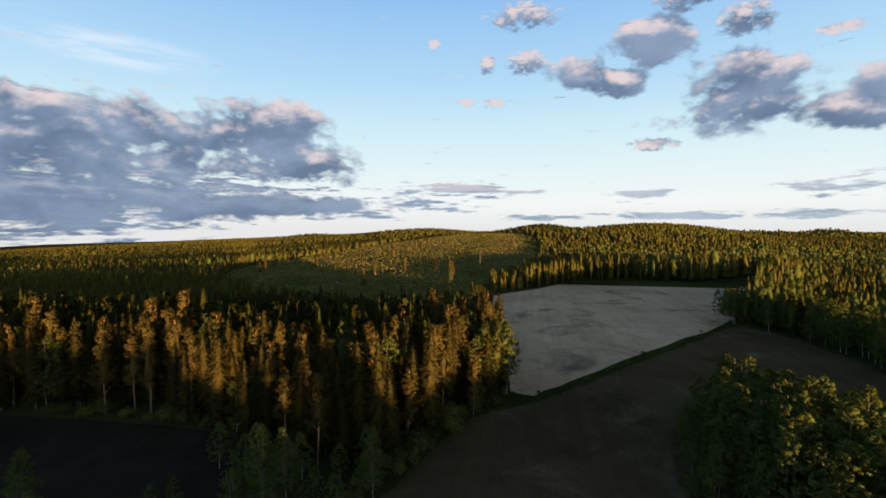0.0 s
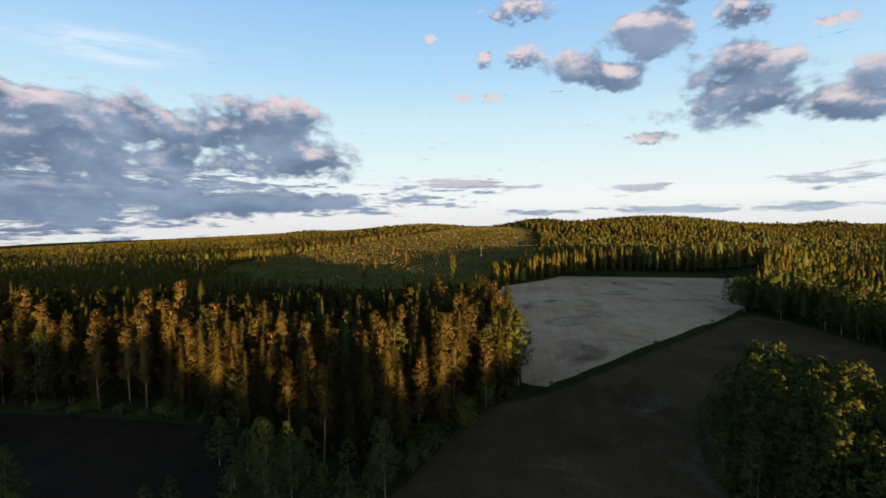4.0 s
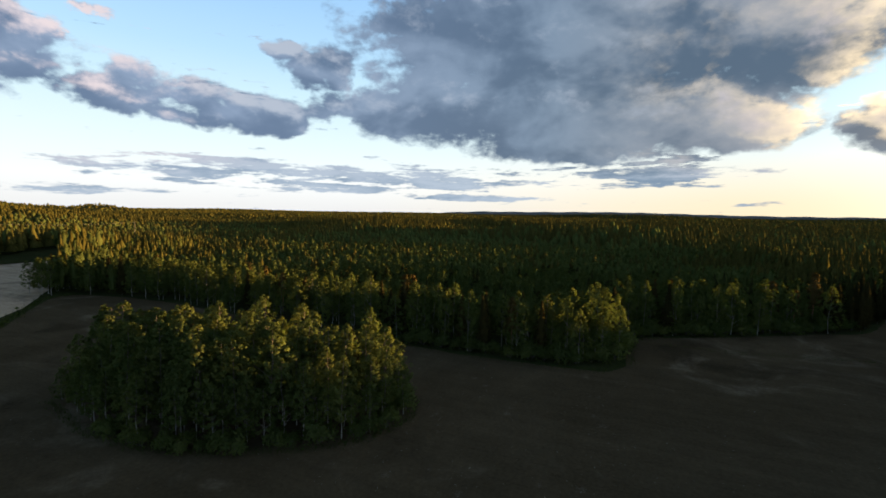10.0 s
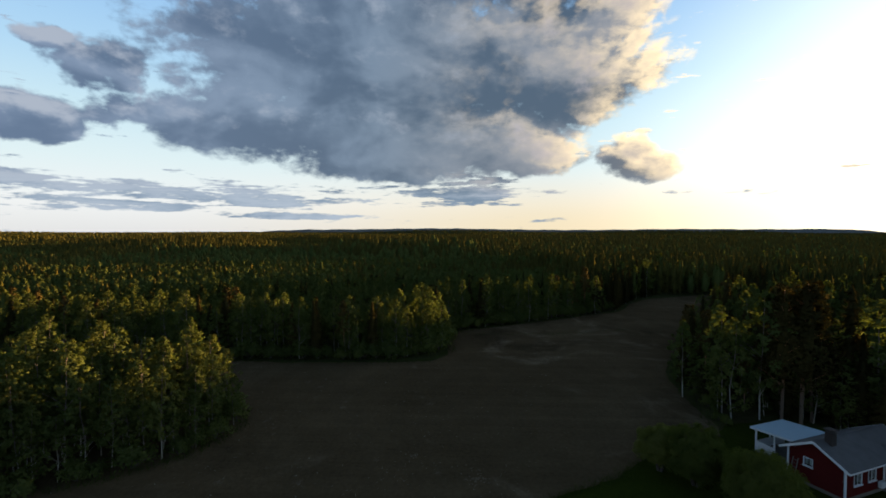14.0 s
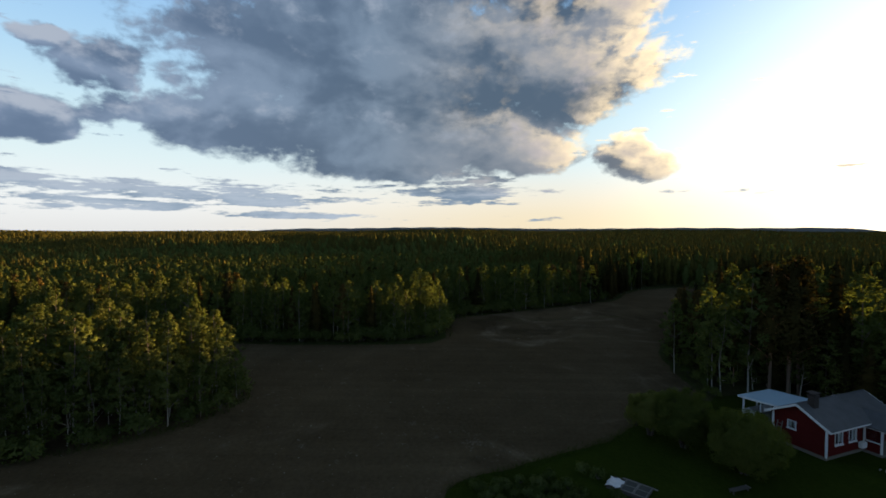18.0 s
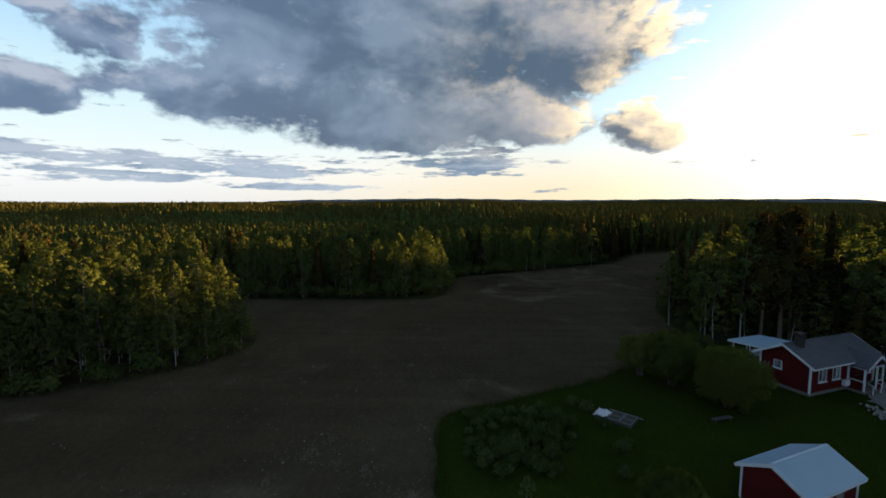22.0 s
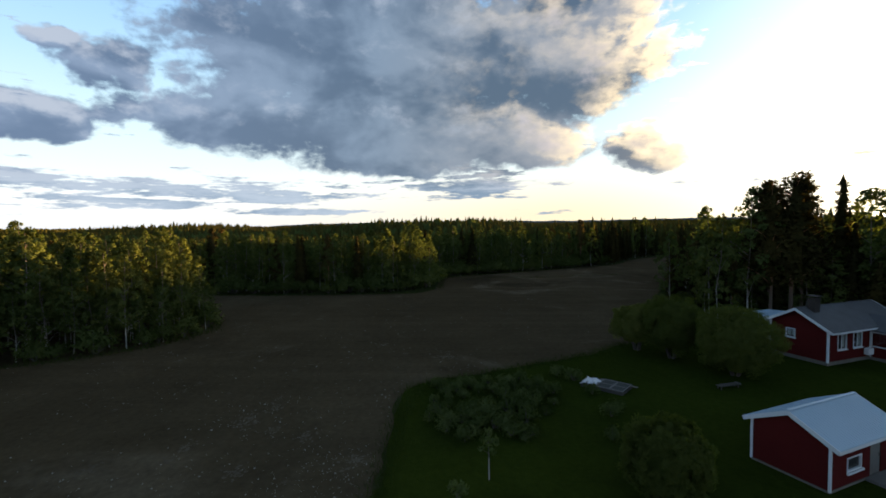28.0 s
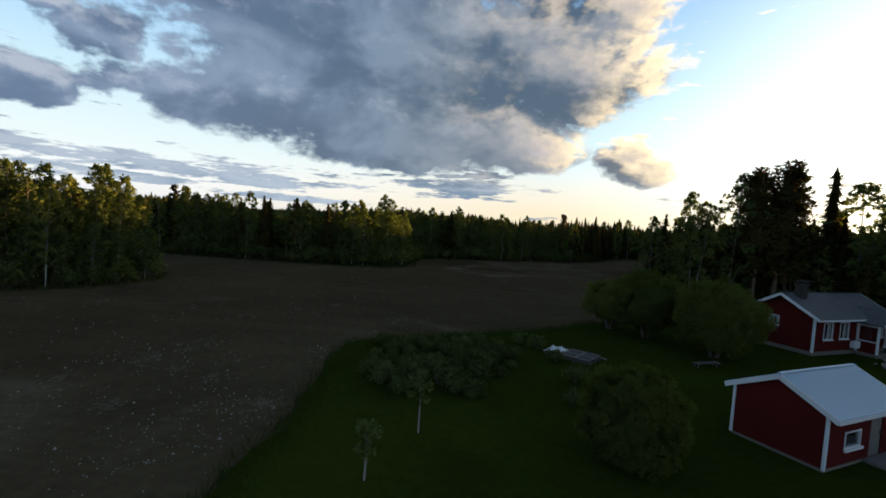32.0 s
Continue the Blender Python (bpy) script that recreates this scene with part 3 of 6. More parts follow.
def birch_tree(g, high=13.0, wide=1.9, low=2.8, clumps=120, per=19, size=0.32, girth=0.075):
    crown, c = birch_crown(g, high, wide, low, clumps, per, size)
    b = g.normal(size=(3, 2)) * 0.15
    pts = [(0, 0, -0.3), (*b[0], high * 0.3), (*b[1], high * 0.6), (*(b[2] * 0.5), high - 0.6)]
    trunk = join([tube(pts, [girth, girth * 0.85, girth * 0.5, 0.02], 7)] + limbs(g, c, high * 0.9, 7, 0.035))
    return trunk, crown


def spruce_tree(g, high=14.0, wide=2.0, low=1.2, **k):
    crown = spruce_crown(g, high=high, wide=wide, low=low, **k)
    trunk = tube([(0, 0, -0.3), (0, 0, high * 0.5), (0, 0, high - 0.3)], [0.17, 0.10, 0.02], 6)
    return trunk, crown


def pine_tree(g, high=14.5, wide=1.9, low=6.5, clumps=78, per=30, size=0.38, girth=0.13):
    t = g.uniform(0, 1, clumps)
    rad = wide * (1 - 0.75 * t) * np.sqrt(g.uniform(0.15, 1, clumps))
    a = g.uniform(0, 6.3, clumps)
    c = np.stack([rad * np.cos(a), rad * np.sin(a), low + (high - low - 0.4) * t + 0.3 * np.sin(3 * a)], 1)
    c = np.concatenate([c, [[0, 0, high - 0.4]]])
    crown = clump_blades(g, c, np.concatenate([0.66 - 0.25 * t, [0.4]]), per, size, -0.3)
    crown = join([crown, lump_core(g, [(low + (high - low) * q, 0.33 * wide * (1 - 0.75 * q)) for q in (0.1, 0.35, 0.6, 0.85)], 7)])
    b = g.normal(size=(2, 2)) * 0.12
    trunk = join([tube([(0, 0, -0.3), (*b[0], high * 0.4), (*b[1], high * 0.75), (0, 0, high - 0.4)], [girth, girth * 0.85, girth * 0.55, 0.03], 7)] + limbs(g, c, high * 0.95, 16, 0.05))
    return trunk, crown


def bush_shape(g, high=2.6, wide=1.5, clumps=34, per=24, size=0.26):
    a, u = g.uniform(0, 6.3, clumps), g.uniform(0, 1, clumps)
    r = wide * np.sqrt(u) * 0.8
    z = 0.16 * high + (high * 0.66) * np.sqrt(np.clip(1 - u * 0.9, 0, 1)) * g.uniform(0.3, 1.0, clumps)
    c = np.stack([r * np.cos(a), r * np.sin(a), z], 1)
    crown = clump_blades(g, c, np.full(clumps, 0.25 * high), per, size, 0.2)
    stems = join([tube([(0, 0, -0.1), tuple(p * [0.5, 0.5, 0.5]), tuple(p)], [0.05, 0.03, 0.01], 4) for p in c[:6]])
    return stems, crown


# ---------- the lie of the land ----------
def smooth(x, a, b):
    t = np.clip((np.asarray(x, float) - a) / (b - a), 0, 1)
    return t * t * (3 - 2 * t)


# hills: bearing, distance, height, half width across, half width along
HILLS = [(-7.0, 640, 19, 140, 170), (14.0, 800, 33, 170, 240), (-12.0, 1300, 20, 300, 350), (1.5, 2900, 62, 260, 300), (-13.0, 3200, 36, 330, 300), (-27.0, 3300, 20, 150, 260), (29.5, 2600, 26, 110, 240), (22.0, 2300, 24, 260, 260),
         (88.0, 3600, 24, 620, 380), (112.0, 3900, 18, 500, 300), (121.0, 4100, 16, 260, 300), (64.0, 3700, 10, 600, 300), (42.0, 3800, 12, 420, 300), (47.0, 1500, 6, 300, 300)]


def land(x, y):
    x, y = np.asarray(x, float), np.asarray(y, float)
    dx, dy = x + 40.0, y - 8.0
    d = np.hypot(dx, dy)
    z = 3.0 * smooth(d, 500, 1500) + 6.0 * smooth(d, 1500, 4500)
    for b, r, h, ac, al in HILLS:
        c, s = math.cos(radians(b)), math.sin(radians(b))
        u, v = dx * c - dy * s, dx * s + dy * c - r
        z = z + h * np.exp(-((u / ac) ** 2) - (v / al) ** 2)
    bear = np.degrees(np.arctan2(dx, dy))
    z = z - 0.028 * np.clip(d - 240, 0, 4900) * np.clip((-bear - 18) / 37, 0, 1) * (bear > -120)
    z = z + 1.5 * np.sin(x / 260.0 + 1.0) * np.sin(y / 310.0) * smooth(d, 300, 800)
    return z * smooth(np.maximum(d, y + 20), 215, 420)


def inside(x, y, poly):
    x, y = np.asarray(x, float), np.asarray(y, float)
    hit = np.zeros(x.shape, bool)
    for (x0, y0), (x1, y1) in zip(poly, poly[1:] + poly[:1]):
        if y0 != y1:
            hit ^= ((y0 > y) != (y1 > y)) & (x < (x1 - x0) * (y - y0) / (y1 - y0) + x0)
    return hit


def gap(x, y, poly):
    """How far each point lies from the outline."""
    best = np.full(np.shape(x), 1e9)
    for (x0, y0), (x1, y1) in zip(poly, poly[1:] + poly[:1]):
        l2 = (x1 - x0) ** 2 + (y1 - y0) ** 2 + 1e-9
        t = np.clip(((x - x0) * (x1 - x0) + (y - y0) * (y1 - y0)) / l2, 0, 1)
        best = np.minimum(best, np.hypot(x - x0 - t * (x1 - x0), y - y0 - t * (y1 - y0)))
    return best


def rounded(poly, n=6, rough=0.5, seed=1):
    """The outline, rounded and made uneven."""
    g = np.random.default_rng(seed)
    out, m = [], len(poly)
    for i in range(m):
        p0, p1, p2, p3 = (np.array(poly[(i + k) % m], float) for k in (-1, 0, 1, 2))
        for j in range(n):
            t = j / n
            q = p1 + (p2 - p1) * t + 0.16 * ((p1 - p0) - (p3 - p2)) * t * (1 - t) * 1.6
            out.append(tuple(q + g.normal(size=2) * rough * 0.4))
    return out


FIELD_BROWN = [(-52, 50), (-49, 60), (-45, 75), (-40, 82), (-33, 88), (-18, 106.5), (2, 131), (21, 155), (29, 158), (34, 142), (35, 126), (33, 100), (32, 75), (30, 56), (29, 38), (29.5, 28), (31, 15), (37, 11), (54, 11), (60, 3), (68, -11), (77, -25), (84, -37), (93, -43), (112, -58), (126, -101), (100, -82), (70, -58), (36, -31), (20, -24), (8, -22.5), (0, -20), (-4.5, -10), (-8, -6), (-11, -0.5), (-14, 5), (-16.5, 9.5), (-23, 9.6), (-29.5, 9.2), (-33, 9.8), (-42, 12), (-60, 14), (-60, 32)]
FIELD_PALE = [(-34.5, 91), (-38.5, 99), (-41, 126), (-47, 165), (-53, 206), (-30, 240), (-4, 281), (30, 284), (56, 280), (75, 300), (106, 318), (98, 285), (62, 235), (40, 190), (23, 162), (2, 136), (-18, 111)]
FIELD_WEST = [(-150, 66), (-115, 66.5), (-96, 67.5), (-75, 66.5), (-70, 59), (-66, 50), (-64, 34), (-64, 20), (-100, 10), (-150, 20)]
LAWN_AREA = [(-16.5, 9.2), (-13.8, 4.8), (-10.8, -0.7), (-7.8, -6.2), (-4.3, -10.2), (0.3, -20.2), (5, -23.5), (4, -36), (-8, -48), (-40, -42), (-52, -18), (-48, 6), (-33, 9.5), (-29.5, 9.0), (-23, 9.4)]
CLEARING = [(-62, 178), (-54, 214), (-58, 250), (-44, 320), (-30, 430), (-28, 560), (-60, 760), (-150, 830), (-225, 660), (-262, 520), (-285, 420), (-262, 330), (-214, 250), (-176, 208), (-128, 176), (-90, 160)]
VERGE_STRIP = [(-40, 86), (-33.5, 86), (-18, 105.5), (2, 130), (21, 154.5), (30, 158.5), (31, 162), (24, 164), (2, 137), (-18, 112), (-34, 93)]
ISLAND = [(-14.5, 79), (-17.5, 67), (-17.3, 58), (-14.5, 49.5), (-9.8, 41.5), (-5.5, 37), (1.5, 34.7), (6.0, 36.5), (9.0, 43), (8.4, 52), (9.0, 64), (6, 77), (-4, 84)]

# ---------- ground and fields ----------
def ground_sheet():
    k = 151
    s = np.linspace(-1, 1, k)
    s = np.sign(s) * (0.10 * np.abs(s) + 0.90 * np.abs(s) ** 3.2) * 5200
    X, Y = np.meshgrid(s - 20, s + 60, indexing="ij")
    V = np.stack([X, Y, land(X, Y)], -1).reshape(-1, 3)
    i = (np.arange(k - 1)[:, None] * k + np.arange(k - 1)[None]).ravel()
    F = np.stack([i, i + k, i + k + 1, i + 1], 1)
    ob = new("ground", mesh_from("ground", V, F, [FOREST_FLOOR], smooth=True))
    return tagged(ob, "dark forest floor of moss and needles", "ground", kind="structure")


def sheet(name, poly, z, mat, label, category, rough=0.5, seed=3, drape=False):
    """A thin bed laid on the ground, with its edge turned down."""
    bm = bmesh.new()
    line = rounded(poly, 6, rough, seed)
    vs = [bm.verts.new((x, y, z + (float(land(x, y)) if drape else 0.0))) for x, y in line]
    f = bm.faces.new(vs)
    if f.normal.z < 0:
        f.normal_flip()
    bm.normal_update()
    low = [bm.verts.new((v.co.x, v.co.y, v.co.z - 0.3)) for v in vs]
    for a in range(len(vs)):
        b = (a + 1) % len(vs)
        bm.faces.new((vs[a], low[a], low[b], vs[b]))
    bmesh.ops.triangulate(bm, faces=[f])
    bmesh.ops.recalc_face_normals(bm, faces=bm.faces)
    me = bpy.data.meshes.new(name)
    bm.to_mesh(me)
    bm.free()
    me.materials.append(mat)
    return tagged(new(name, me), label, category, kind="structure")


def draped(name, poly, z, mat, label, category, cell=9.0):
    """A bed that follows rising ground."""
    xs, ys = [p[0] for p in poly], [p[1] for p in poly]
    gx, gy = np.arange(min(xs), max(xs) + cell, cell), np.arange(min(ys), max(ys) + cell, cell)
    X, Y = np.meshgrid(gx, gy, indexing="ij")
    X, Y = X + RNG.uniform(-2, 2, X.shape), Y + RNG.uniform(-2, 2, Y.shape)
    V = np.stack([X, Y, land(X, Y) + z], -1).reshape(-1, 3)
    i = (np.arange(len(gx) - 1)[:, None] * len(gy) + np.arange(len(gy) - 1)[None]).ravel()
    F = np.stack([i, i + len(gy), i + len(gy) + 1, i + 1], 1)
    c = V[F].mean(1)
    F = F[inside(c[:, 0], c[:, 1], poly)]
    return tagged(new(name, mesh_from(name, V, F, [mat], smooth=True)), label, category, kind="structure")


ground_sheet()
sheet("field_brown", FIELD_BROWN, 0.05, BROWN_SOIL, "bare brown harrowed field in evening shade", "field")
sheet("field_pale", FIELD_PALE, 0.06, PALE_SOIL, "pale dry harrowed field with darker damp patches", "field", 0.8)
sheet("field_west", FIELD_WEST, 0.05, DARK_SOIL, "dark bare field beside the conifer wood, shade painted into its soil", "field")
sheet("lawn", LAWN_AREA, 0.09, LAWN, "short dark green lawn of the farm yard", "lawn", 0.25)
sheet("verge", VERGE_STRIP, 0.03, VERGE, "rough grass verge along the ditch between two fields", "verge", 0.4)
draped("clearing", CLEARING, 0.25, CUT_FLOOR, "felled clearing with grass and brash", "clearing")

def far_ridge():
    """Low wooded ridges on the skyline beyond the eastern forest, with haze painted into their colour."""
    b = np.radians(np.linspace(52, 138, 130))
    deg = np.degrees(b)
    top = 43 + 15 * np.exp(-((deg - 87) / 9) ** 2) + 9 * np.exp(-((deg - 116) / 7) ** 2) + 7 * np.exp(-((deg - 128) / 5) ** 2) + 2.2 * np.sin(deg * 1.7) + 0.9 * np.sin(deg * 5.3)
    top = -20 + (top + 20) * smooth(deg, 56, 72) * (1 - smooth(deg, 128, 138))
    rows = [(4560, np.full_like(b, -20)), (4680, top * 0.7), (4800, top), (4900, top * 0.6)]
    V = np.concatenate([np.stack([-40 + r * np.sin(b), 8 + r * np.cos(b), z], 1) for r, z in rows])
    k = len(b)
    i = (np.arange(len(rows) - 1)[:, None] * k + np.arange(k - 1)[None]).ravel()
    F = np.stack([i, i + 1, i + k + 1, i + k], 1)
    return tagged(new("backdrop", mesh_from("backdrop", V, F, [HAZY_RIDGE], smooth=True)), "low wooded ridges on the far skyline, blue-grey with painted haze", "hills", kind="structure")


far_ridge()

# ---------- woods ----------
OPEN = [FIELD_BROWN, FIELD_PALE, FIELD_WEST, LAWN_AREA, CLEARING, VERGE_STRIP]
BELT = [(-62, 61), (-71, 62), (-72, 52), (-68, 30), (-56, 30), (-53, 50), (-50, 60)]


def wooded(x, y, margin=1.0):
    ok = np.ones(np.shape(x), bool)
    for p in OPEN:
        near = gap(x, y, p) < margin
        ok &= ~inside(x, y, p) & ~near
    ok &= ~inside(x, y, BELT) & ~((y < 61) & (x < -40))
    return ok


def scatter(lo, hi, cell, g, margin=1.2):
    """Uneven grid of places between two distances from the camera's ground."""
    k = int(hi / cell) + 1
    i, j = np.meshgrid(np.arange(-k, k + 1), np.arange(-k, k + 1))
    x = (i.ravel() + g.uniform(-0.42, 0.42, i.size)) * cell - 40
    y = (j.ravel() + g.uniform(-0.42, 0.42, i.size)) * cell + 8
    d = np.hypot(x + 40, y - 8)
    b = np.degrees(np.arctan2(x + 40, y - 8))
    # bearings past 146 are out of view; woods there cast the field shade
    ok = (d >= lo) & (d < hi) & ((b > -66) | (b < -150)) & ((b < np.where((d < 260) & (y < -18), 179, 146)) | ((b < -150) & (d < 190) & (y < -24) & (d > 62)))
    x, y, d = x[ok], y[ok], d[ok]
    ok = wooded(x, y, margin)
    return x[ok], y[ok], d[ok]


def edge_gap(x, y):
    return np.min([gap(x, y, p) for p in (FIELD_BROWN, FIELD_PALE, FIELD_WEST, LAWN_AREA)], 0)


def kind_at(x, y, g):
    """0 spruce, 1 pine, 2 birch, by stand."""
    n = len(x)
    u = g.uniform(0, 1, n)
    patch = np.sin(x / 47.0 + 1.3) * np.sin(y / 61.0 + 0.4) + 0.4 * np.sin((x + y) / 23.0)
    birch = np.full(n, 0.07) + 0.08 * (patch > 0.3)
    east = (x > 20) & (y > -30)
    d = np.hypot(x + 40, y - 8)
    birch = np.where(east, np.clip(0.90 - 0.0009 * (d - 120), 0.25, 0.90) - 0.5 * (np.sin(x / 61.0 + 0.7 + np.sin(y / 83.0)) + np.sin(y / 53.0 + 1.9 + np.sin(x / 97.0)) > -0.1) * (d > 215), birch)
    birch = np.where((x > -5) & (y < -18) & (x < 70), 0.62, birch)
    pine = np.where(east, 0.05, np.where(y < 0, 0.02, np.where(y < 125, 0.34, 0.15)))
    return np.where(u < birch, 2, np.where(u < birch + pine, 1, 0))


def many(template, x, y, z, high, base, g, girth=None):
    """Copies of one shape at many places, in one mesh's arrays."""
    v, f, nv = outward(*template)
    s = (high / base)[:, None]
    w = s * g.uniform(0.85, 1.2, (len(x), 1)) if girth is None else s * girth
    a = g.uniform(0, 6.3, len(x))[:, None]
    vx, vy, vz = v[None, :, 0], v[None, :, 1], v[None, :, 2]
    X = (vx * np.cos(a) - vy * np.sin(a)) * w + x[:, None]
    Y = (vx * np.sin(a) + vy * np.cos(a)) * w + y[:, None]
    Z = vz * s + z[:, None]
    V = np.stack([X, Y, Z], -1).reshape(-1, 3)
    F = (f[None] + (np.arange(len(x)) * len(v))[:, None, None]).reshape(-1, 3)
    N = np.stack([nv[None, :, 0] * np.cos(a) - nv[None, :, 1] * np.sin(a), nv[None, :, 0] * np.sin(a) + nv[None, :, 1] * np.cos(a), np.repeat(nv[None, :, 2], len(x), 0)], -1).reshape(-1, 3)
    return V, F, N


def far_spruce(g, tiers=3, sides=6):
    out = []
    for i in range(tiers):
        zb, zt = 1.5 + 12.5 * i / tiers * 0.9, 14.0 if i == tiers - 1 else 1.5 + 12.5 * (i + 1.6) / tiers * 0.9
        r = 1.9 * (1 - i / tiers) ** 0.8 + 0.1
        a = np.linspace(0, 2 * np.pi, sides, endpoint=False) + g.uniform(0, 1)
        ring = np.stack([r * np.cos(a), r * np.sin(a), np.full(sides, zb)], 1) * g.uniform(0.8, 1.2, (sides, 1)) * [1, 1, 0] + [0, 0, 1] * (zb + g.uniform(-0.8, 0.5, (sides, 1)))
        v = np.concatenate([ring, [[0, 0, min(zt, 14.0)]]])
        out.append((v, np.array([(j, (j + 1) % sides, sides) for j in range(sides)])))
    return join(out)


def far_birch(g, rings=3, sides=6):
    prof = [(2.2, 0.9), (5.5, 1.9), (9.0, 1.5), (11.6, 0.8)][: rings + 1]
    v = [(0, 0, 1.0)]
    for z, r in prof:
        for j in range(sides):
            a = 2 * np.pi * (j + g.uniform(-0.25, 0.25)) / sides
            rr = r * g.uniform(0.7, 1.25)
            v.append((rr * np.cos(a), rr * np.sin(a), z + g.uniform(-0.9, 0.9)))
    v.append((0, 0, 13.0))
    f, n = [], len(prof)
    for j in range(sides):
        k = (j + 1) % sides
        f.append((0, 1 + k, 1 + j))
        for i in range(n - 1):
            p, q = 1 + i * sides, 1 + (i + 1) * sides
            f += [(p + j, p + k, q + k), (p + j, q + k, q + j)]
        f.append((1 + (n - 1) * sides + j, 1 + (n - 1) * sides + k, 1 + n * sides))
    return np.array(v), np.array(f)


G = np.random.default_rng(11)
BASE = (14.0, 14.5, 13.0)
NEAR = {
    0: [spruce_tree(G, wide=w_, low=l_, tiers=n_) for w_, l_, n_ in ((2.3, 1.0, 20), (2.0, 1.6, 21), (2.6, 0.9, 19), (2.15, 1.3, 20), (1.6, 2.2, 18))],
    1: [pine_tree(G, wide=w_, low=l_, clumps=c_, size=z_) for w_, l_, c_, z_ in ((2.3, 5.0, 78, 0.38), (2.0, 6.2, 78, 0.38), (2.5, 4.4, 84, 0.38), (2.2, 5.4, 78, 0.38), (2.4, 4.0, 150, 0.26))],
    2: [birch_tree(G, wide=w_, low=l_, clumps=c_) for w_, l_, c_ in ((2.7, 2.2, 124), (2.4, 2.8, 112), (3.0, 1.5, 134), (2.5, 3.2, 112), (1.8, 3.8, 92))],
}
LEAF = {0: SPRUCE, 1: PINE, 2: BIRCH}
BARK = {0: DARK_BARK, 1: PINE_BARK, 2: BIRCH_BARK}
NAMES = {0: "spruce_tree", 1: "pine_tree", 2: "birch_tree"}
MESHES = {k: [(mesh_from(NAMES[k] + "_trunk", *t, [BARK[k]], smooth=True), crown_mesh(NAMES[k] + "_crown", c, LEAF[k])) for t, c in v] for k, v in NEAR.items()}

MESHES[1][4][1].materials[0] = SPRUCE


def stand(kind, x, y, high, label, group, g, variant=None, wide=1.0, name=""):
    """One tree: trunk and crown under an empty at its foot."""
    i = int(g.integers(4)) if variant is None else variant
    ob = new(name or NAMES[kind])
    ob.empty_display_size = 0.5
    s = high / BASE[kind]
    w_ = s * g.uniform(0.9, 1.15) * wide
    ob.matrix_world = Matrix.LocRotScale((x, y, float(land(x, y))), Euler((g.normal() * 0.02, g.normal() * 0.02, g.uniform(0, 6.28))), (w_, w_, s))
    tagged(ob, label, "tree", group)
    for nm, me in zip(("trunk", "crown"), MESHES[kind][i]):
        p = new(nm, me)
        p.parent = ob
    return ob


LABELS = {0: "dark green spruce with drooping boughs at the wood's edge", 1: "pine with orange upper trunk and bare lower stem", 2: "slender white-stemmed birch with light green crown"}


def tall_at(x, y, kind, g):
    """How high trees stand: tall at the wood's edge and behind the farm, young growth further in."""
    x, y = np.asarray(x, float), np.asarray(y, float)
    e, d = edge_gap(x, y), np.hypot(x + 40, y - 8)
    patch = np.sin(x / 61.0 + 0.7 + np.sin(y / 83.0)) + np.sin(y / 53.0 + 1.9 + np.sin(x / 97.0))
    east = 10.6 - 4.6 * smooth(e, 9, 22) + 3.0 * smooth(patch, 0.5, 1.3) * smooth(d, 140, 220) + 7.0 * smooth(patch, -0.6, 0.5) * smooth(d, 210, 320) * (1 - smooth(d, 800, 1500)) * smooth(np.degrees(np.arctan2(x + 40, y - 8)), 38, 60)
    west = 12.6 - 5.4 * smooth(y - 0.10 * (x + 60), 106, 140) + 3.0 * smooth(patch, 0.7, 1.4) * smooth(y, 200, 320)
    t = np.where(x < -38, west, east)
    t = np.where((x > -12) & (y < -18) & (x < 75), np.where(x > 9, 9.2, 11.0), t)
    t = np.where((y < -60) & (x > 30), 9.5, t)
    # unseen trees to the south are raised to throw more shade
    t = np.where(y < -44, np.where(x < -44 - 0.72 * y, 14.5, np.maximum(t, 11.0)), t)
    t = t + np.where(np.asarray(kind) == 2, -0.5, 0.3)
    return np.maximum(t * (1 + g.normal(size=x.shape) * 0.13), 3.5)


def wood_near():
    """Trees of the wood's edges that stand near, each a thing of its own; gives back the rest."""
    g = np.random.default_rng(21)
    x, y, d = scatter(0, 175, 3.3, g)
    k = kind_at(x, y, g)
    e = edge_gap(x, y)
    order = np.argsort(e + 0.10 * d + g.uniform(0, 3, len(x)))
    single = np.zeros(len(x), bool)
    left = {0: 260, 1: 130, 2: 170}
    for i in order:
        if left[k[i]] > 0:
            single[i] = True
            left[k[i]] -= 1
    high = tall_at(x, y, k, g)
    for i in np.flatnonzero(single):
        stand(int(k[i]), x[i], y[i], float(high[i]), LABELS[int(k[i])], "trees of the wood's edge", g, name=("spruce_tree", "pine_tree", "edge_birch")[int(k[i])])
    r = ~single
    return x[r], y[r], k[r]


def wood_stuff(name, label, sets, mat):
    v, f = join([q[:2] for q in sets])
    ob = new(name, mesh_from(name, v, f, [mat], normals=np.concatenate([q[2] for q in sets])))
    return tagged(ob, label, "forest", kind="stuff")


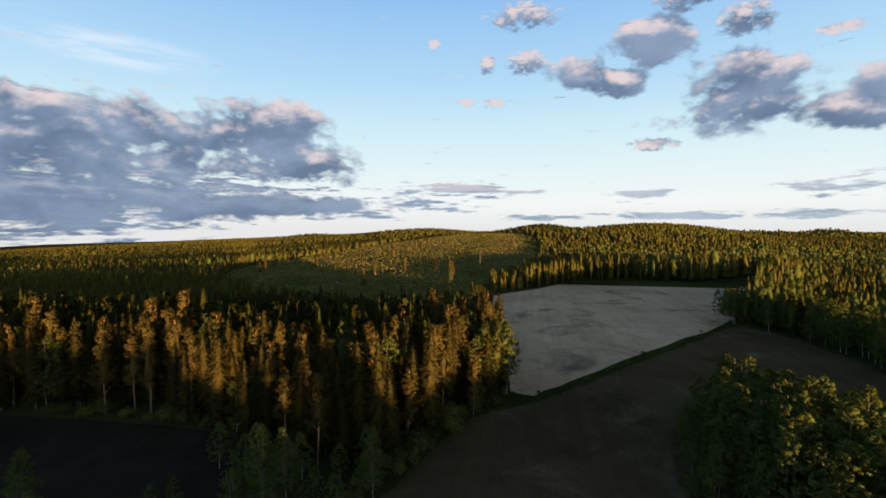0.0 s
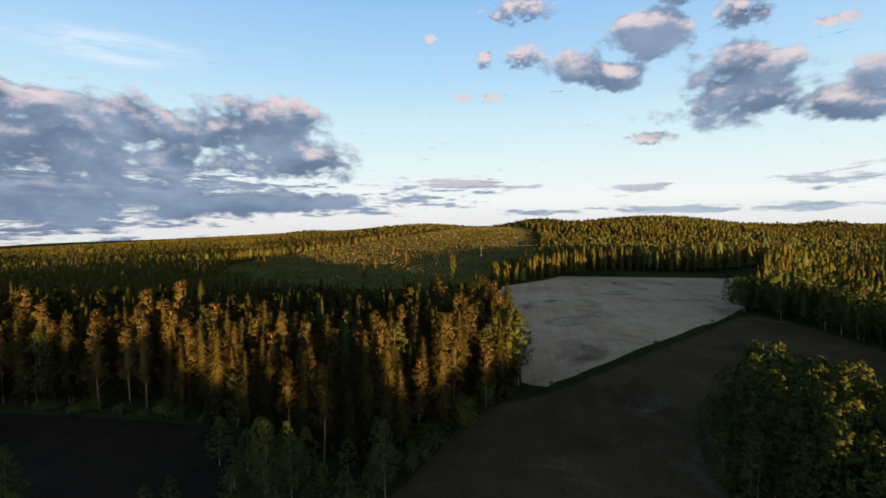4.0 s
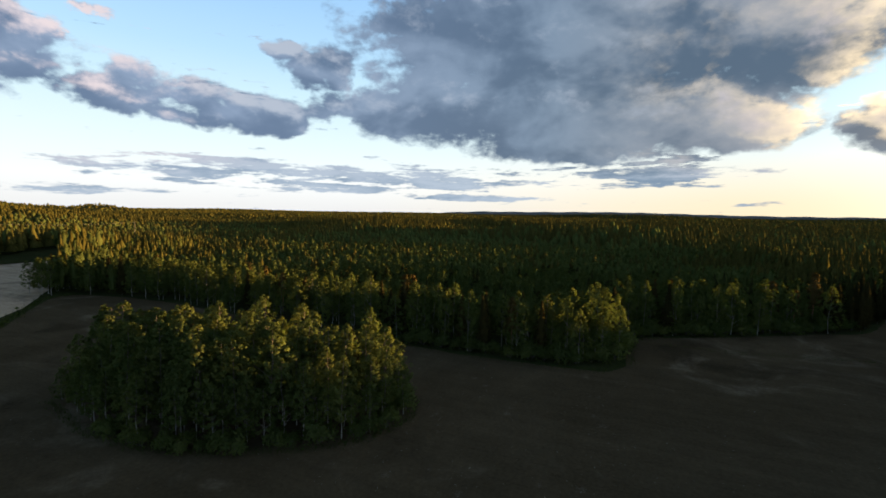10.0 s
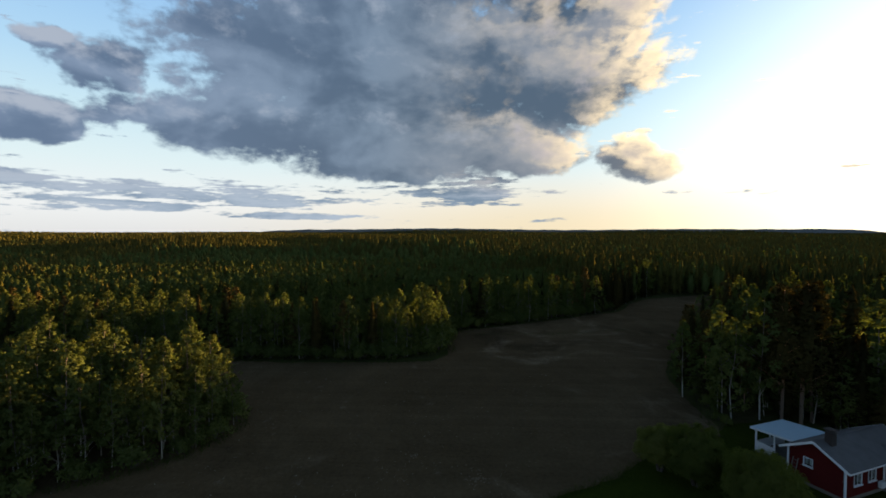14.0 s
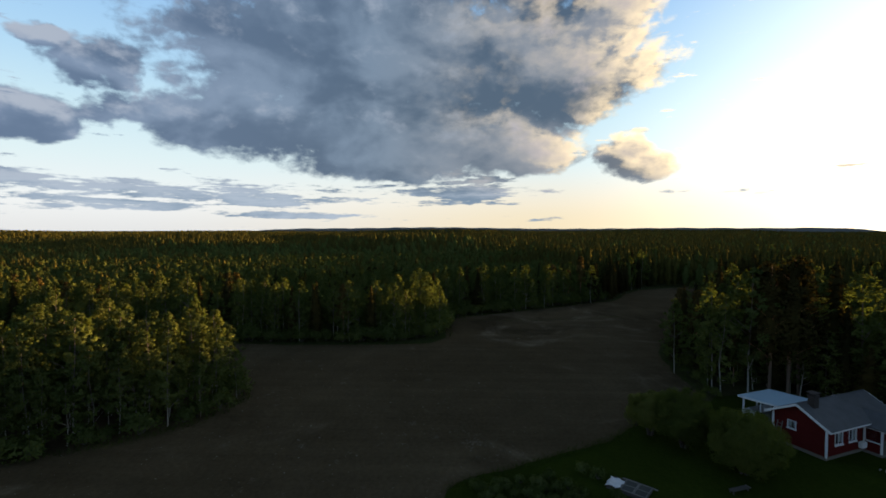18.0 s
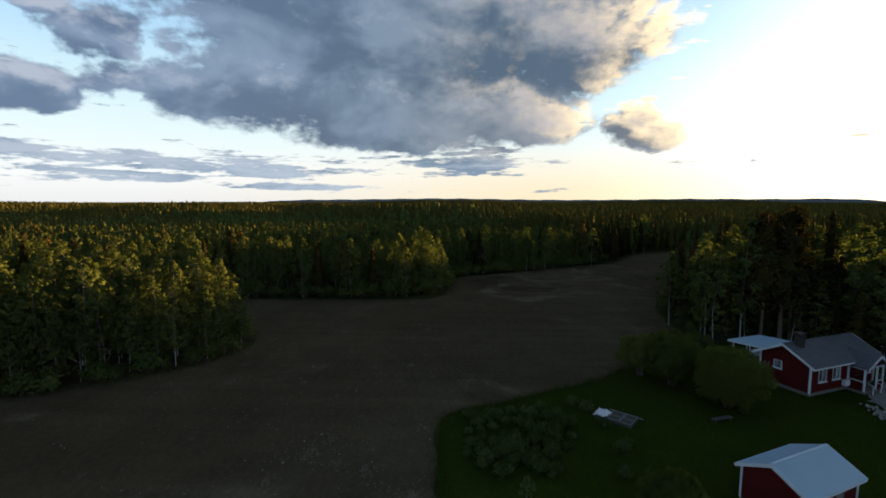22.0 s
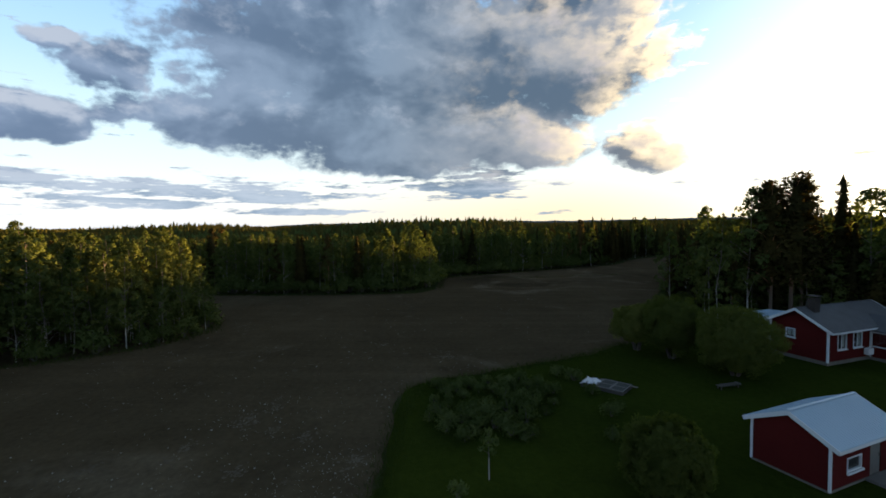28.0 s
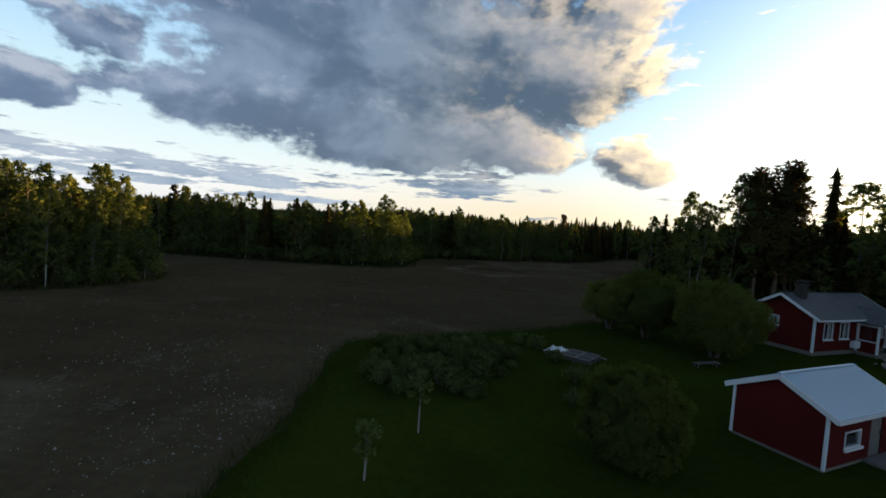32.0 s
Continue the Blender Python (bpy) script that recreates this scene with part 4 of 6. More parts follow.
def woods():
    g = np.random.default_rng(33)
    nx, ny, nk = wood_near()
    mid = {0: [spruce_crown(g, tiers=9, points=8, wide=w_, low=0.8, rim=1) for w_ in (2.2, 1.9, 2.5, 1.8)],
           1: [clump_blades(g, *pine_blobs(g), 11, 0.9, -0.2) for _ in range(3)],
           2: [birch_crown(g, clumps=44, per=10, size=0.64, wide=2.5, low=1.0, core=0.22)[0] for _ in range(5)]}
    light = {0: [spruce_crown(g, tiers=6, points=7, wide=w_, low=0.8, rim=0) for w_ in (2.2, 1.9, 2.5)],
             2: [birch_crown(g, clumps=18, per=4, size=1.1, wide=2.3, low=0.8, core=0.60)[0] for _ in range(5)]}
    low = {0: [far_spruce(g, 3, 6) for _ in range(5)], 2: [far_birch(g, 3, 6) for _ in range(5)]}
    least = {0: [far_spruce(g, 2, 5) for _ in range(4)], 2: [far_birch(g, 1, 5) for _ in range(4)]}
    near_c, near_l, far_c, far_l = [], [], [], []

    def plant(x, y, k, shapes, conifers, leaves, girth):
        hi = tall_at(x, y, k, g)
        for kk, tt in shapes.items():
            pick = g.integers(0, len(tt), len(x))
            for i, t in enumerate(tt):
                s = (k == kk) & (pick == i)
                if s.any():
                    wide = g.uniform(0.95, 1.35, s.sum()) * girth * np.clip(10.5 / hi[s], 0.8, 1.9) ** 0.75
                    (leaves if kk == 2 else conifers).append(many(t, x[s], y[s], land(x[s], y[s]), hi[s], BASE[kk], g, wide[:, None]))

    plant(nx, ny, nk, mid, near_c, near_l, 1.05)
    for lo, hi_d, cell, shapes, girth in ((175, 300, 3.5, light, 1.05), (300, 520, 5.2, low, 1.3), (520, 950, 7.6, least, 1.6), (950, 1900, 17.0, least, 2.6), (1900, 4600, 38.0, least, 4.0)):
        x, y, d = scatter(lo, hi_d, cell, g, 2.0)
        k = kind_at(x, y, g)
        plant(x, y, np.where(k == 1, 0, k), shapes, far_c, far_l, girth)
    # extra spruce screen, mostly unseen, added to block low sun through the gaps
    sx, sy = np.meshgrid(np.arange(-78, 66, 3.1), np.arange(-104, -52, 3.1))
    sx, sy = sx.ravel() + g.uniform(-1.2, 1.2, sx.size), sy.ravel() + g.uniform(-1.2, 1.2, sy.size)
    ok = wooded(sx, sy, 3.0) & (sy < -52 - 0.25 * np.abs(sx + 10))
    sx, sy = sx[ok], sy[ok]
    near_c.append(many(mid[0][1], sx, sy, land(sx, sy), np.where(sx < -44 - 0.72 * sy, 14.5, 10.5) + g.normal(size=len(sx)) * 1.2, BASE[0], g))
    wood_stuff("conifer_wood", "dense spruce and pine wood behind its edge", near_c, SHADED_CONIFER)
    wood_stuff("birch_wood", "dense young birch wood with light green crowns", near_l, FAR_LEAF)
    wood_stuff("distant_conifer_forest", "wide conifer forest reaching over the far hills", far_c, SUNLIT_CONIFER)
    wood_stuff("distant_leaf_forest", "birches scattered through the far forest", far_l, FAR_LEAF)


def pine_blobs(g):
    t = g.uniform(0, 1, 15)
    a = g.uniform(0, 6.3, 15)
    r = 1.7 * (1 - 0.7 * t) * np.sqrt(g.uniform(0.1, 1, 15))
    return np.stack([r * np.cos(a), r * np.sin(a), 5.5 + 8.4 * t], 1), 0.95 - 0.3 * t


woods()


def island_grove():
    g = np.random.default_rng(5)
    n = 0
    for gx in np.arange(-20, 15, 2.3):
        for gy in np.arange(32, 88, 2.3):
            x, y = gx + g.uniform(-0.9, 0.9), gy + g.uniform(-0.9, 0.9)
            if not inside(np.array([x]), np.array([y]), ISLAND)[0]:
                continue
            e = float(gap(np.array([x]), np.array([y]), ISLAND)[0])
            if e < 0.7:
                continue
            tall = 5.6 + 4.6 * min(1.0, e / 4.5) + g.normal() * 1.6
            kind = 2 if g.uniform() < 0.97 else 0
            stand(kind, x, y, max(4.0, tall), "slim birch of the field grove with pale stem" if kind == 2 else "spruce standing among the birches of the grove", "trees of the field grove", g, wide=1.1)
            n += 1
    stand(2, 6.2, 43.5, 12.6, "tall lone birch at the end of the field grove", "trees of the field grove", g, 4)


island_grove()


def belt_trees():
    g = np.random.default_rng(8)
    for gx in np.arange(-78, -44, 3.6):
        for gy in np.arange(30, 64, 3.6):
            x, y = gx + g.uniform(-1, 1), gy + g.uniform(-1, 1)
            if inside(np.array([x]), np.array([y]), BELT)[0] and float(edge_gap(np.array([x]), np.array([y]))[0]) > 0.3:
                tall = float(np.interp(y, [30, 45, 60], [2.8, 4.0, 5.0])) * g.uniform(0.55, 1.25)
                stand(2, x, y, tall, "small bushy birch in the strip between two fields", "trees of the field strip", g, wide=1.3, name="young_birch")

    for x, y, h in ((-61, 51.5, 9.2), (-62.5, 53.5, 8.6), (-59.3, 53.0, 8.4), (-50.8, 55.5, 8.3), (-51.5, 57.0, 7.8), (-82.5, 45.0, 8.0), (-85.0, 46.5, 6.5), (-79.5, 43.0, 6.0)):
        stand(2, x, y, h, "small birch with sunlit top beside the dark field", "trees of the field strip", g, wide=0.95, name="young_birch")
    for x, y, h in ((-112.5, 71.0, 11.6), (-109.0, 70.5, 11.0), (-107.0, 72.0, 10.0), (-75.5, 67.8, 7.6), (-44.0, 84.5, 11.6), (-42.0, 86.2, 12.4), (-40.2, 88.6, 13.4), (-38.6, 90.4, 12.8), (-39.6, 93.0, 12.6), (-42.2, 89.0, 12.8)):
        stand(2, x, y, h, "yellow-green birch at the rim of the conifers", "birches of the conifer wood's rim", g, wide=1.05, name="rim_birch")
    for k in range(13):
        x, y = (27.0, 166.0) if k == 0 else (float(g.uniform(24, 37)), float(g.uniform(163, 182)))
        stand(2, x, y, float(g.uniform(8, 11)), "sunlit birch in the clump where two fields meet", "birch clump between the fields", g, wide=1.1, name="clump_birch")


belt_trees()


BUSH = [(mesh_from("bush_stems", *t, [DARK_BARK]), crown_mesh("bush_crown", c, BIRCH)) for t, c in (bush_shape(G, h_, w_) for h_, w_ in ((2.6, 1.5), (2.2, 1.7), (3.0, 1.4)))]


def bush(x, y, high, label, group, g, name="bush"):
    ob = new(name)
    s = high / 2.6
    ob.matrix_world = Matrix.LocRotScale((x, y, float(land(x, y)) + 0.05), Euler((0, 0, g.uniform(0, 6.28))), (s * g.uniform(0.9, 1.3), s * g.uniform(0.9, 1.3), s))
    tagged(ob, label, "bush", group)
    for nm, me in zip(("stem", "crown"), BUSH[int(g.integers(len(BUSH)))]):
        p = new(nm, me)
        p.parent = ob


def along(line, step, g, spread):
    """Places along a broken line, a little off it."""
    for (x0, y0), (x1, y1) in zip(line, line[1:]):
        n = max(1, int(math.hypot(x1 - x0, y1 - y0) / step))
        for i in range(n):
            t = (i + g.uniform(0, 1)) / n
            yield x0 + (x1 - x0) * t + g.normal() * spread, y0 + (y1 - y0) * t + g.normal() * spread


def undergrowth():
    g = np.random.default_rng(17)
    for x, y in along(ISLAND[1:11], 2.0, g, 0.35):
        cx, cy = x + (-2 - x) * 0.05, y + (58 - y) * 0.05
        bush(cx, cy, g.uniform(1.3, 3.4), "low leafy bush at the rim of the field grove", "bushes of the grove's rim", g)
    for x, y in along([(29.5, 60), (30.5, 40), (31, 28), (32.5, 17), (38, 13), (54, 13), (62, 3), (70, -11), (79, -25)], 2.2, g, 0.5):
        bush(x + 1.0, y + 1.0, g.uniform(1.5, 4.2), "leafy thicket bush where the birch wood meets the field", "bushes of the wood's edge", g)
    for x, y in along([(38, 12), (54, 12), (61, 3), (69, -11), (78, -25), (85, -36)], 1.5, g, 0.9):
        bush(x + 1.5, y + 1.5, g.uniform(2.2, 4.6), "pale willow scrub at the foot of the birch wood", "bushes of the wood's edge", g)
    for x, y in along([(-110, 68.5), (-96, 69.5), (-76, 69)], 2.6, g, 0.5):
        bush(x, y, g.uniform(1.2, 3.0), "dark low bush under the conifers", "bushes of the wood's edge", g)
    for x, y in along([(-52.5, 52), (-50, 60), (-46.5, 74), (-42, 82), (-38, 90)], 2.2, g, 0.6):
        bush(x - 1.0, y, g.uniform(1.5, 3.6), "leafy bush beside the brown field", "bushes of the wood's edge", g)
    for x, y in along([(19, -25.5), (8, -24), (4, -24)], 2.0, g, 0.5):
        bush(x, y, g.uniform(1.0, 2.4), "low dark bush beneath tall trees", "bushes of the wood's edge", g)
    for x, y in along([(-34, 90), (-18, 109), (2, 133.5), (22, 159)], 7.0, g, 0.7):
        bush(x, y, g.uniform(0.5, 1.1), "small bush in the ditch between fields", "bushes of the ditch", g)


undergrowth()


def understory():
    """Small trees that fill the foot of the tall stand."""
    g = np.random.default_rng(19)
    for k in range(64):
        x, y = float(g.uniform(0, 22)), float(g.uniform(-44, -26.5))
        if y > -27.5 - 0.25 * (x - 4) or (x < 5 and y > -36):
            y -= 6
        stand(0 if g.uniform() < 0.5 else 2, x, y, float(g.uniform(4.5, 9.0)), "young tree beneath the tall stand behind the farmhouse", "young trees beneath the stand", g, wide=1.25, name="understory_tree")


understory()


def power_line():
    o = thing("power_line", (-70, 335, 0), "two thin power cables on wooden poles before the hill", "power line")
    spans = [(-70.0, 335.0), (10.0, 345.0), (90.0, 350.0), (170.0, 352.0)]
    for i, (x, y) in enumerate(spans):
        z = float(land(x, y))
        v, f = tube([(x + 70, y - 335, z - 0.5), (x + 70, y - 335, z + 6), (x + 70, y - 335, z + 13.2)], [0.14, 0.12, 0.10], 7)
        p = new("pole", mesh_from("pole", v, f, [GREY_WOOD], smooth=True))
        p.parent = o
        part("crossarm", beamed((x + 70, y - 336.0, z + 12.9), (x + 70, y - 334.0, z + 12.9), 0.12, 0.12), GREY_WOOD, o)
    for (x0, y0), (x1, y1) in zip(spans, spans[1:]):
        for s in (-0.9, 0.9):
            t = np.linspace(0, 1, 12)
            z0, z1 = float(land(x0, y0)) + 12.98, float(land(x1, y1)) + 12.98
            pts = np.stack([x0 + (x1 - x0) * t + 70, y0 + (y1 - y0) * t - 335 + s, z0 + (z1 - z0) * t - 4 * 1.1 * t * (1 - t)], 1)
            v, f = tube(pts, np.full(12, 0.022), 5)
            p = new("cable", mesh_from("cable", v, f, [CABLE]))
            p.parent = o


power_line()

# ---------- farm yard ----------
def slab(bm, quad, thick):
    """A plate: four corners on top, thickness straight down."""
    top = [bm.verts.new(p) for p in quad]
    low = [bm.verts.new((p[0], p[1], p[2] - thick)) for p in quad]
    bm.faces.new(top)
    bm.faces.new(low[::-1])
    for i in range(4):
        j = (i + 1) % 4
        bm.faces.new((top[i], low[i], low[j], top[j]))
    bmesh.ops.recalc_face_normals(bm, faces=bm.faces)
    return bm


def holed_wall(length, high, holes, thick, along_x=True, gable=0.0):
    """A wall from the origin along +x or -y, with holes (from, to, bottom, top), and a gable of that height on it."""
    us = sorted({0.0, length, *(h[0] for h in holes), *(h[1] for h in holes)})
    zs = sorted({0.0, high, *(h[2] for h in holes), *(h[3] for h in holes)})
    bm = bmesh.new()
    at = {}

    def corner(i, j, k):
        if (i, j, k) not in at:
            u, z, d = us[i], zs[j], k * thick
            at[i, j, k] = bm.verts.new((u, -d, z) if along_x else (d, -u, z))
        return at[i, j, k]

    def solid(i, j):
        if not (0 <= i < len(us) - 1 and 0 <= j < len(zs) - 1):
            return False
        return not any(h[0] <= us[i] and us[i + 1] <= h[1] and h[2] <= zs[j] and zs[j + 1] <= h[3] for h in holes)

    for i in range(len(us) - 1):
        for j in range(len(zs) - 1):
            if not solid(i, j):
                continue
            for k in (0, 1):
                bm.faces.new([corner(i, j, k), corner(i + 1, j, k), corner(i + 1, j + 1, k), corner(i, j + 1, k)])
            for di, dj, p, q in ((-1, 0, (i, j), (i, j + 1)), (1, 0, (i + 1, j), (i + 1, j + 1)), (0, -1, (i, j), (i + 1, j)), (0, 1, (i, j + 1), (i + 1, j + 1))):
                if not solid(i + di, j + dj) and not (gable and dj == 1 and j == len(zs) - 2):
                    bm.faces.new([corner(*p, 0), corner(*q, 0), corner(*q, 1), corner(*p, 1)])
    if gable:
        top = [bm.verts.new((length / 2, -k * thick, high + gable)) for k in (0, 1)]
        m, n = len(zs) - 1, len(us) - 1
        for k in (0, 1):
            bm.faces.new([corner(i, m, k) for i in range(n + 1)] + [top[k]])
        bm.faces.new([corner(0, m, 0), corner(0, m, 1), top[1], top[0]])
        bm.faces.new([corner(n, m, 0), corner(n, m, 1), top[1], top[0]])
    bmesh.ops.recalc_face_normals(bm, faces=bm.faces)
    return bm


def window_part(parent, place, wide, high, turn, curtains=True, bars=1, trim=0.07):
    """A white window: frame, mullion, pane, sill; faces -y of its own axes before the turn."""
    fr = bmesh.new()
    for lo, hi in (((-wide / 2 - trim, -0.05, -trim), (-wide / 2, 0.06, high + trim)), ((wide / 2, -0.05, -trim), (wide / 2 + trim, 0.06, high + trim)),
                   ((-wide / 2, -0.05, high), (wide / 2, 0.06, high + trim)), ((-wide / 2, -0.05, -trim), (wide / 2, 0.06, 0.0))):
        box(fr, lo, hi)
    win = part("window", fr, WHITE_WOOD, parent, "white-painted wooden window frame")
    win.matrix_local = pose(*place, 0, 0, turn)
    pane = part("pane", boxed((-wide / 2, 0.035, 0), (wide / 2, 0.045, high)), GLASS, win)
    pane.visible_shadow = False
    for i in range(bars):
        x = -wide / 2 + wide * (i + 1) / (bars + 1)
        part("mullion", boxed((x - 0.03, -0.01, 0), (x + 0.03, 0.033, high)), WHITE_WOOD, win)
    part("sill", boxed((-wide / 2 - 0.12, -0.13, -0.14), (wide / 2 + 0.12, -0.052, -trim)), WHITE_WOOD, win)
    if curtains:
        for s in (-1, 1):
            bm = bmesh.new()
            for k in range(4):
                x = s * (wide / 2 - 0.05 - 0.07 * k)
                box(bm, (x - 0.032, 0.10 + 0.02 * (k % 2), 0.05), (x + 0.032, 0.13 + 0.02 * (k % 2), high - 0.03))
            part("curtain", bm, CURTAIN, win)
    return win


def gabled_roof(parent, wide, length, eave, rise, over_end, over_side, mat, thick=0.12, board=WHITE_WOOD):
    """Two slopes with overhangs, barge boards on both ends and eaves boards; house axes: width +x, length -y."""
    slope = rise / (wide / 2)
    ridge, low = eave + rise + 0.12, eave + 0.12 - over_side * slope
    for s in (0, 1):
        x = -over_side if s == 0 else wide + over_side
        q = [(wide / 2, over_end, ridge), (x, over_end, low), (x, -length - over_end, low), (wide / 2, -length - over_end, ridge)]
        part("roof_slope", slab(bmesh.new(), q, thick), mat, parent)
        for y in (over_end + 0.02, -length - over_end - 0.02):
            part("barge_board", beamed((x, y, low - 0.10), (wide / 2, y, ridge - 0.10), 0.035, 0.20), board, parent)
        part("eaves_board", beamed((x, over_end, low - 0.12), (x, -length - over_end, low - 0.12), 0.03, 0.14), board, parent)
    part("ridge_cap", beamed((wide / 2, over_end, ridge + 0.03), (wide / 2, -length - over_end, ridge + 0.02), 0.16, 0.03), mat, parent)
    return ridge, low


def farm_house():
    W, L, E, R = 4.6, 9.56, 3.2, 1.25
    o = thing("farm_house", (-11.0, -24.5, 0), "red wooden farmhouse with white trim and grey felt roof", "house", turn=23.0)
    part("plinth", boxed((-0.04, -L - 0.04, -0.1), (W + 0.04, 0.04, 0.38)), CONCRETE, o, "low grey concrete plinth")
    T = 0.18
    hw = (2.55, 3.3, 1.95, 2.65)
    g = part("wall", holed_wall(W, E - 0.38, [(hw[0], hw[1], hw[2] - 0.38, hw[3] - 0.38)], T, True, R), RED_WOOD, o)
    g.matrix_local = pose(0, 0, 0.38)
    fw = [(1.25, 2.35, 1.35, 2.6), (3.3, 4.4, 1.35, 2.6), (8.5, 9.2, 1.35, 2.6)]
    f = part("wall", holed_wall(L - T, E - 0.38, [(a - T, b - T, c - 0.38, d - 0.38) for a, b, c, d in fw], T, False), RED_WOOD, o)
    f.matrix_local = pose(0, -T, 0.38)
    b = part("wall", holed_wall(L - T, E - 0.38, [], T, False), RED_WOOD, o)
    b.matrix_local = pose(W - T, -T, 0.38)
    e = part("wall", holed_wall(W - 2 * T, E - 0.38, [], T, True, R * 0.93), RED_WOOD, o)
    e.matrix_local = pose(T, -L + T, 0.38)
    part("floor_slab", boxed((T, -L + T, 0.385), (W - T, -T - 0.001, 0.45)), ROOM_DARK, o)
    part("loft_floor", boxed((T, -L + T, E - 0.15), (W - T, -T - 0.001, E - 0.02)), ROOM_DARK, o)
    window_part(o, ((hw[0] + hw[1]) / 2, -0.02, hw[2]), 0.67, 0.66, 180, bars=0)
    for a, b_, c, d in fw:
        window_part(o, (0.02, -(a + b_) / 2, c), b_ - a - 0.06, d - c - 0.06, -90)
    for x, y in ((-0.03, 0.03), (W + 0.03, 0.03), (-0.03, -L - 0.03), (W + 0.03, -L - 0.03)):
        part("corner_board", boxed((x - 0.07, y - 0.07, 0.36), (x + 0.07, y + 0.07, E - 0.05)), WHITE_WOOD, o)
    gabled_roof(o, W, L, E, R, 0.5, 0.6, GREY_ROOF)
    ch = part("chimney", boxed((1.55, -1.55, 3.6), (2.15, -0.85, 5.25), 0.02), GREY_BRICK, o, "grey brick chimney")
    part("chimney_crown", boxed((1.49, -1.61, 5.25), (2.21, -0.79, 5.34), 0.01), GREY_BRICK, ch)
    for x in (1.55, 2.09):
        part("cap_leg", boxed((x, -1.23, 5.34), (x + 0.06, -1.17, 5.56)), DARK_METAL, ch)
    part("chimney_cap", boxed((1.42, -1.66, 5.56), (2.28, -0.74, 5.59)), GREY_BRICK, ch, "bent-metal chimney cap")
    # ladder against the end wall
    ld = part("ladder", beamed((3.70, 0.75, 0.05), (3.70, 0.10, 2.3), 0.05, 0.07), GREY_WOOD, o, "weathered wooden ladder leaning on the end wall")
    part("ladder_rail", beamed((4.13, 0.75, 0.05), (4.13, 0.10, 2.3), 0.05, 0.07), GREY_WOOD, ld)
    for i in range(7):
        t = (i + 0.6) / 7.4
        part("rung", beamed((3.70, 0.75 - 0.65 * t, 0.05 + 2.25 * t), (4.13, 0.75 - 0.65 * t, 0.05 + 2.25 * t), 0.04, 0.04), GREY_WOOD, ld)
    # verandah on the far side
    x0, x1, y0, y1 = W + 0.05, 9.3, -2.0, -6.6
    v = part("verandah", boxed((x0, y1, 0.0), (x1, y0, 0.30)), GREY_WOOD, o, "roofed verandah with white posts and pale roof")
    vr = part("verandah_roof", slab(bmesh.new(), [(x0, y0 + 0.3, 3.02), (x1 + 0.3, y0 + 0.3, 2.66), (x1 + 0.3, y1 - 0.3, 2.66), (x0, y1 - 0.3, 3.02)], 0.09), TIN_ROOF, v, "pale sheet-metal verandah roof")
    for i in range(10):
        y = y0 + 0.15 - 0.52 * i
        part("seam", beamed((x0, y, 3.03), (x1 + 0.28, y, 2.675), 0.03, 0.03), TIN_ROOF, vr)
    part("fascia", boxed((x1 + 0.30, y1 - 0.3, 2.53), (x1 + 0.33, y0 + 0.3, 2.67)), WHITE_WOOD, v)
    part("fascia", beamed((x0, y0 + 0.32, 2.92), (x1 + 0.3, y0 + 0.32, 2.56), 0.03, 0.16), WHITE_WOOD, v)
    for x, y in ((x1 - 0.1, y0 - 0.1), (7.3, y0 - 0.1), (x0 + 0.4, y0 - 0.1), (x1 - 0.1, -4.3), (x1 - 0.1, y1 + 0.1)):
        part("post", boxed((x - 0.07, y - 0.07, 0.30), (x + 0.07, y + 0.07, 2.60 if x > 9 else 2.72)), WHITE_WOOD, v)
    for a, c in (((7.3, y0 - 0.1), (x1 - 0.1, y0 - 0.1)), ((x1 - 0.1, y0 - 0.1), (x1 - 0.1, -4.3)), ((x1 - 0.1, -4.3), (x1 - 0.1, y1 + 0.1))):
        part("railing", beamed((*a, 1.20), (*c, 1.20), 0.06, 0.08), WHITE_WOOD, v)
        for i in range(12):
            t = (i + 0.5) / 12
            x, y = a[0] + (c[0] - a[0]) * t, a[1] + (c[1] - a[1]) * t
            part("baluster", boxed((x - 0.065, y - 0.02, 0.32), (x + 0.065, y + 0.02, 1.16)) if a[1] == c[1] else boxed((x - 0.02, y - 0.065, 0.32), (x + 0.02, y + 0.065, 1.16)), WHITE_WOOD, v)
    # entrance porch: its gable roof runs back into the main slope
    near, far, mid, out = -5.35, -8.25, -6.8, -1.55
    p = part("porch", boxed((out, far, 0.0), (-0.05, near, 0.34)), CONCRETE, o, "gabled entrance porch with white posts and glazing")
    for y in (near - 0.07, far + 0.07):
        part("post", boxed((out + 0.02, y - 0.07, 0.34), (out + 0.16, y + 0.07, 2.52)), WHITE_WOOD, p)
    part("post", boxed((-0.20, near - 0.14, 0.34), (-0.06, near, 2.52)), WHITE_WOOD, p)
    part("parapet", boxed((out + 0.05, far + 0.15, 0.34), (out + 0.12, mid - 0.5, 1.15)), RED_WOOD, p)
    part("parapet", boxed((out + 0.17, near - 0.10, 0.34), (-0.21, near - 0.04, 1.25)), RED_WOOD, p)
    for q0, q1 in (((out + 0.20, near - 0.075, 1.30), (-0.24, near - 0.065, 2.42)), ((out + 0.08, far + 0.16, 1.22), (out + 0.09, mid - 0.55, 2.42))):
        pn = part("pane", boxed(q0, q1), GLASS, p)
        pn.visible_shadow = False
    part("rail", boxed((out + 0.17, near - 0.12, 1.22), (-0.21, near - 0.02, 1.30)), WHITE_WOOD, p)
    part("rail", boxed((out + 0.03, far + 0.15, 1.15), (out + 0.14, mid - 0.5, 1.22)), WHITE_WOOD, p)
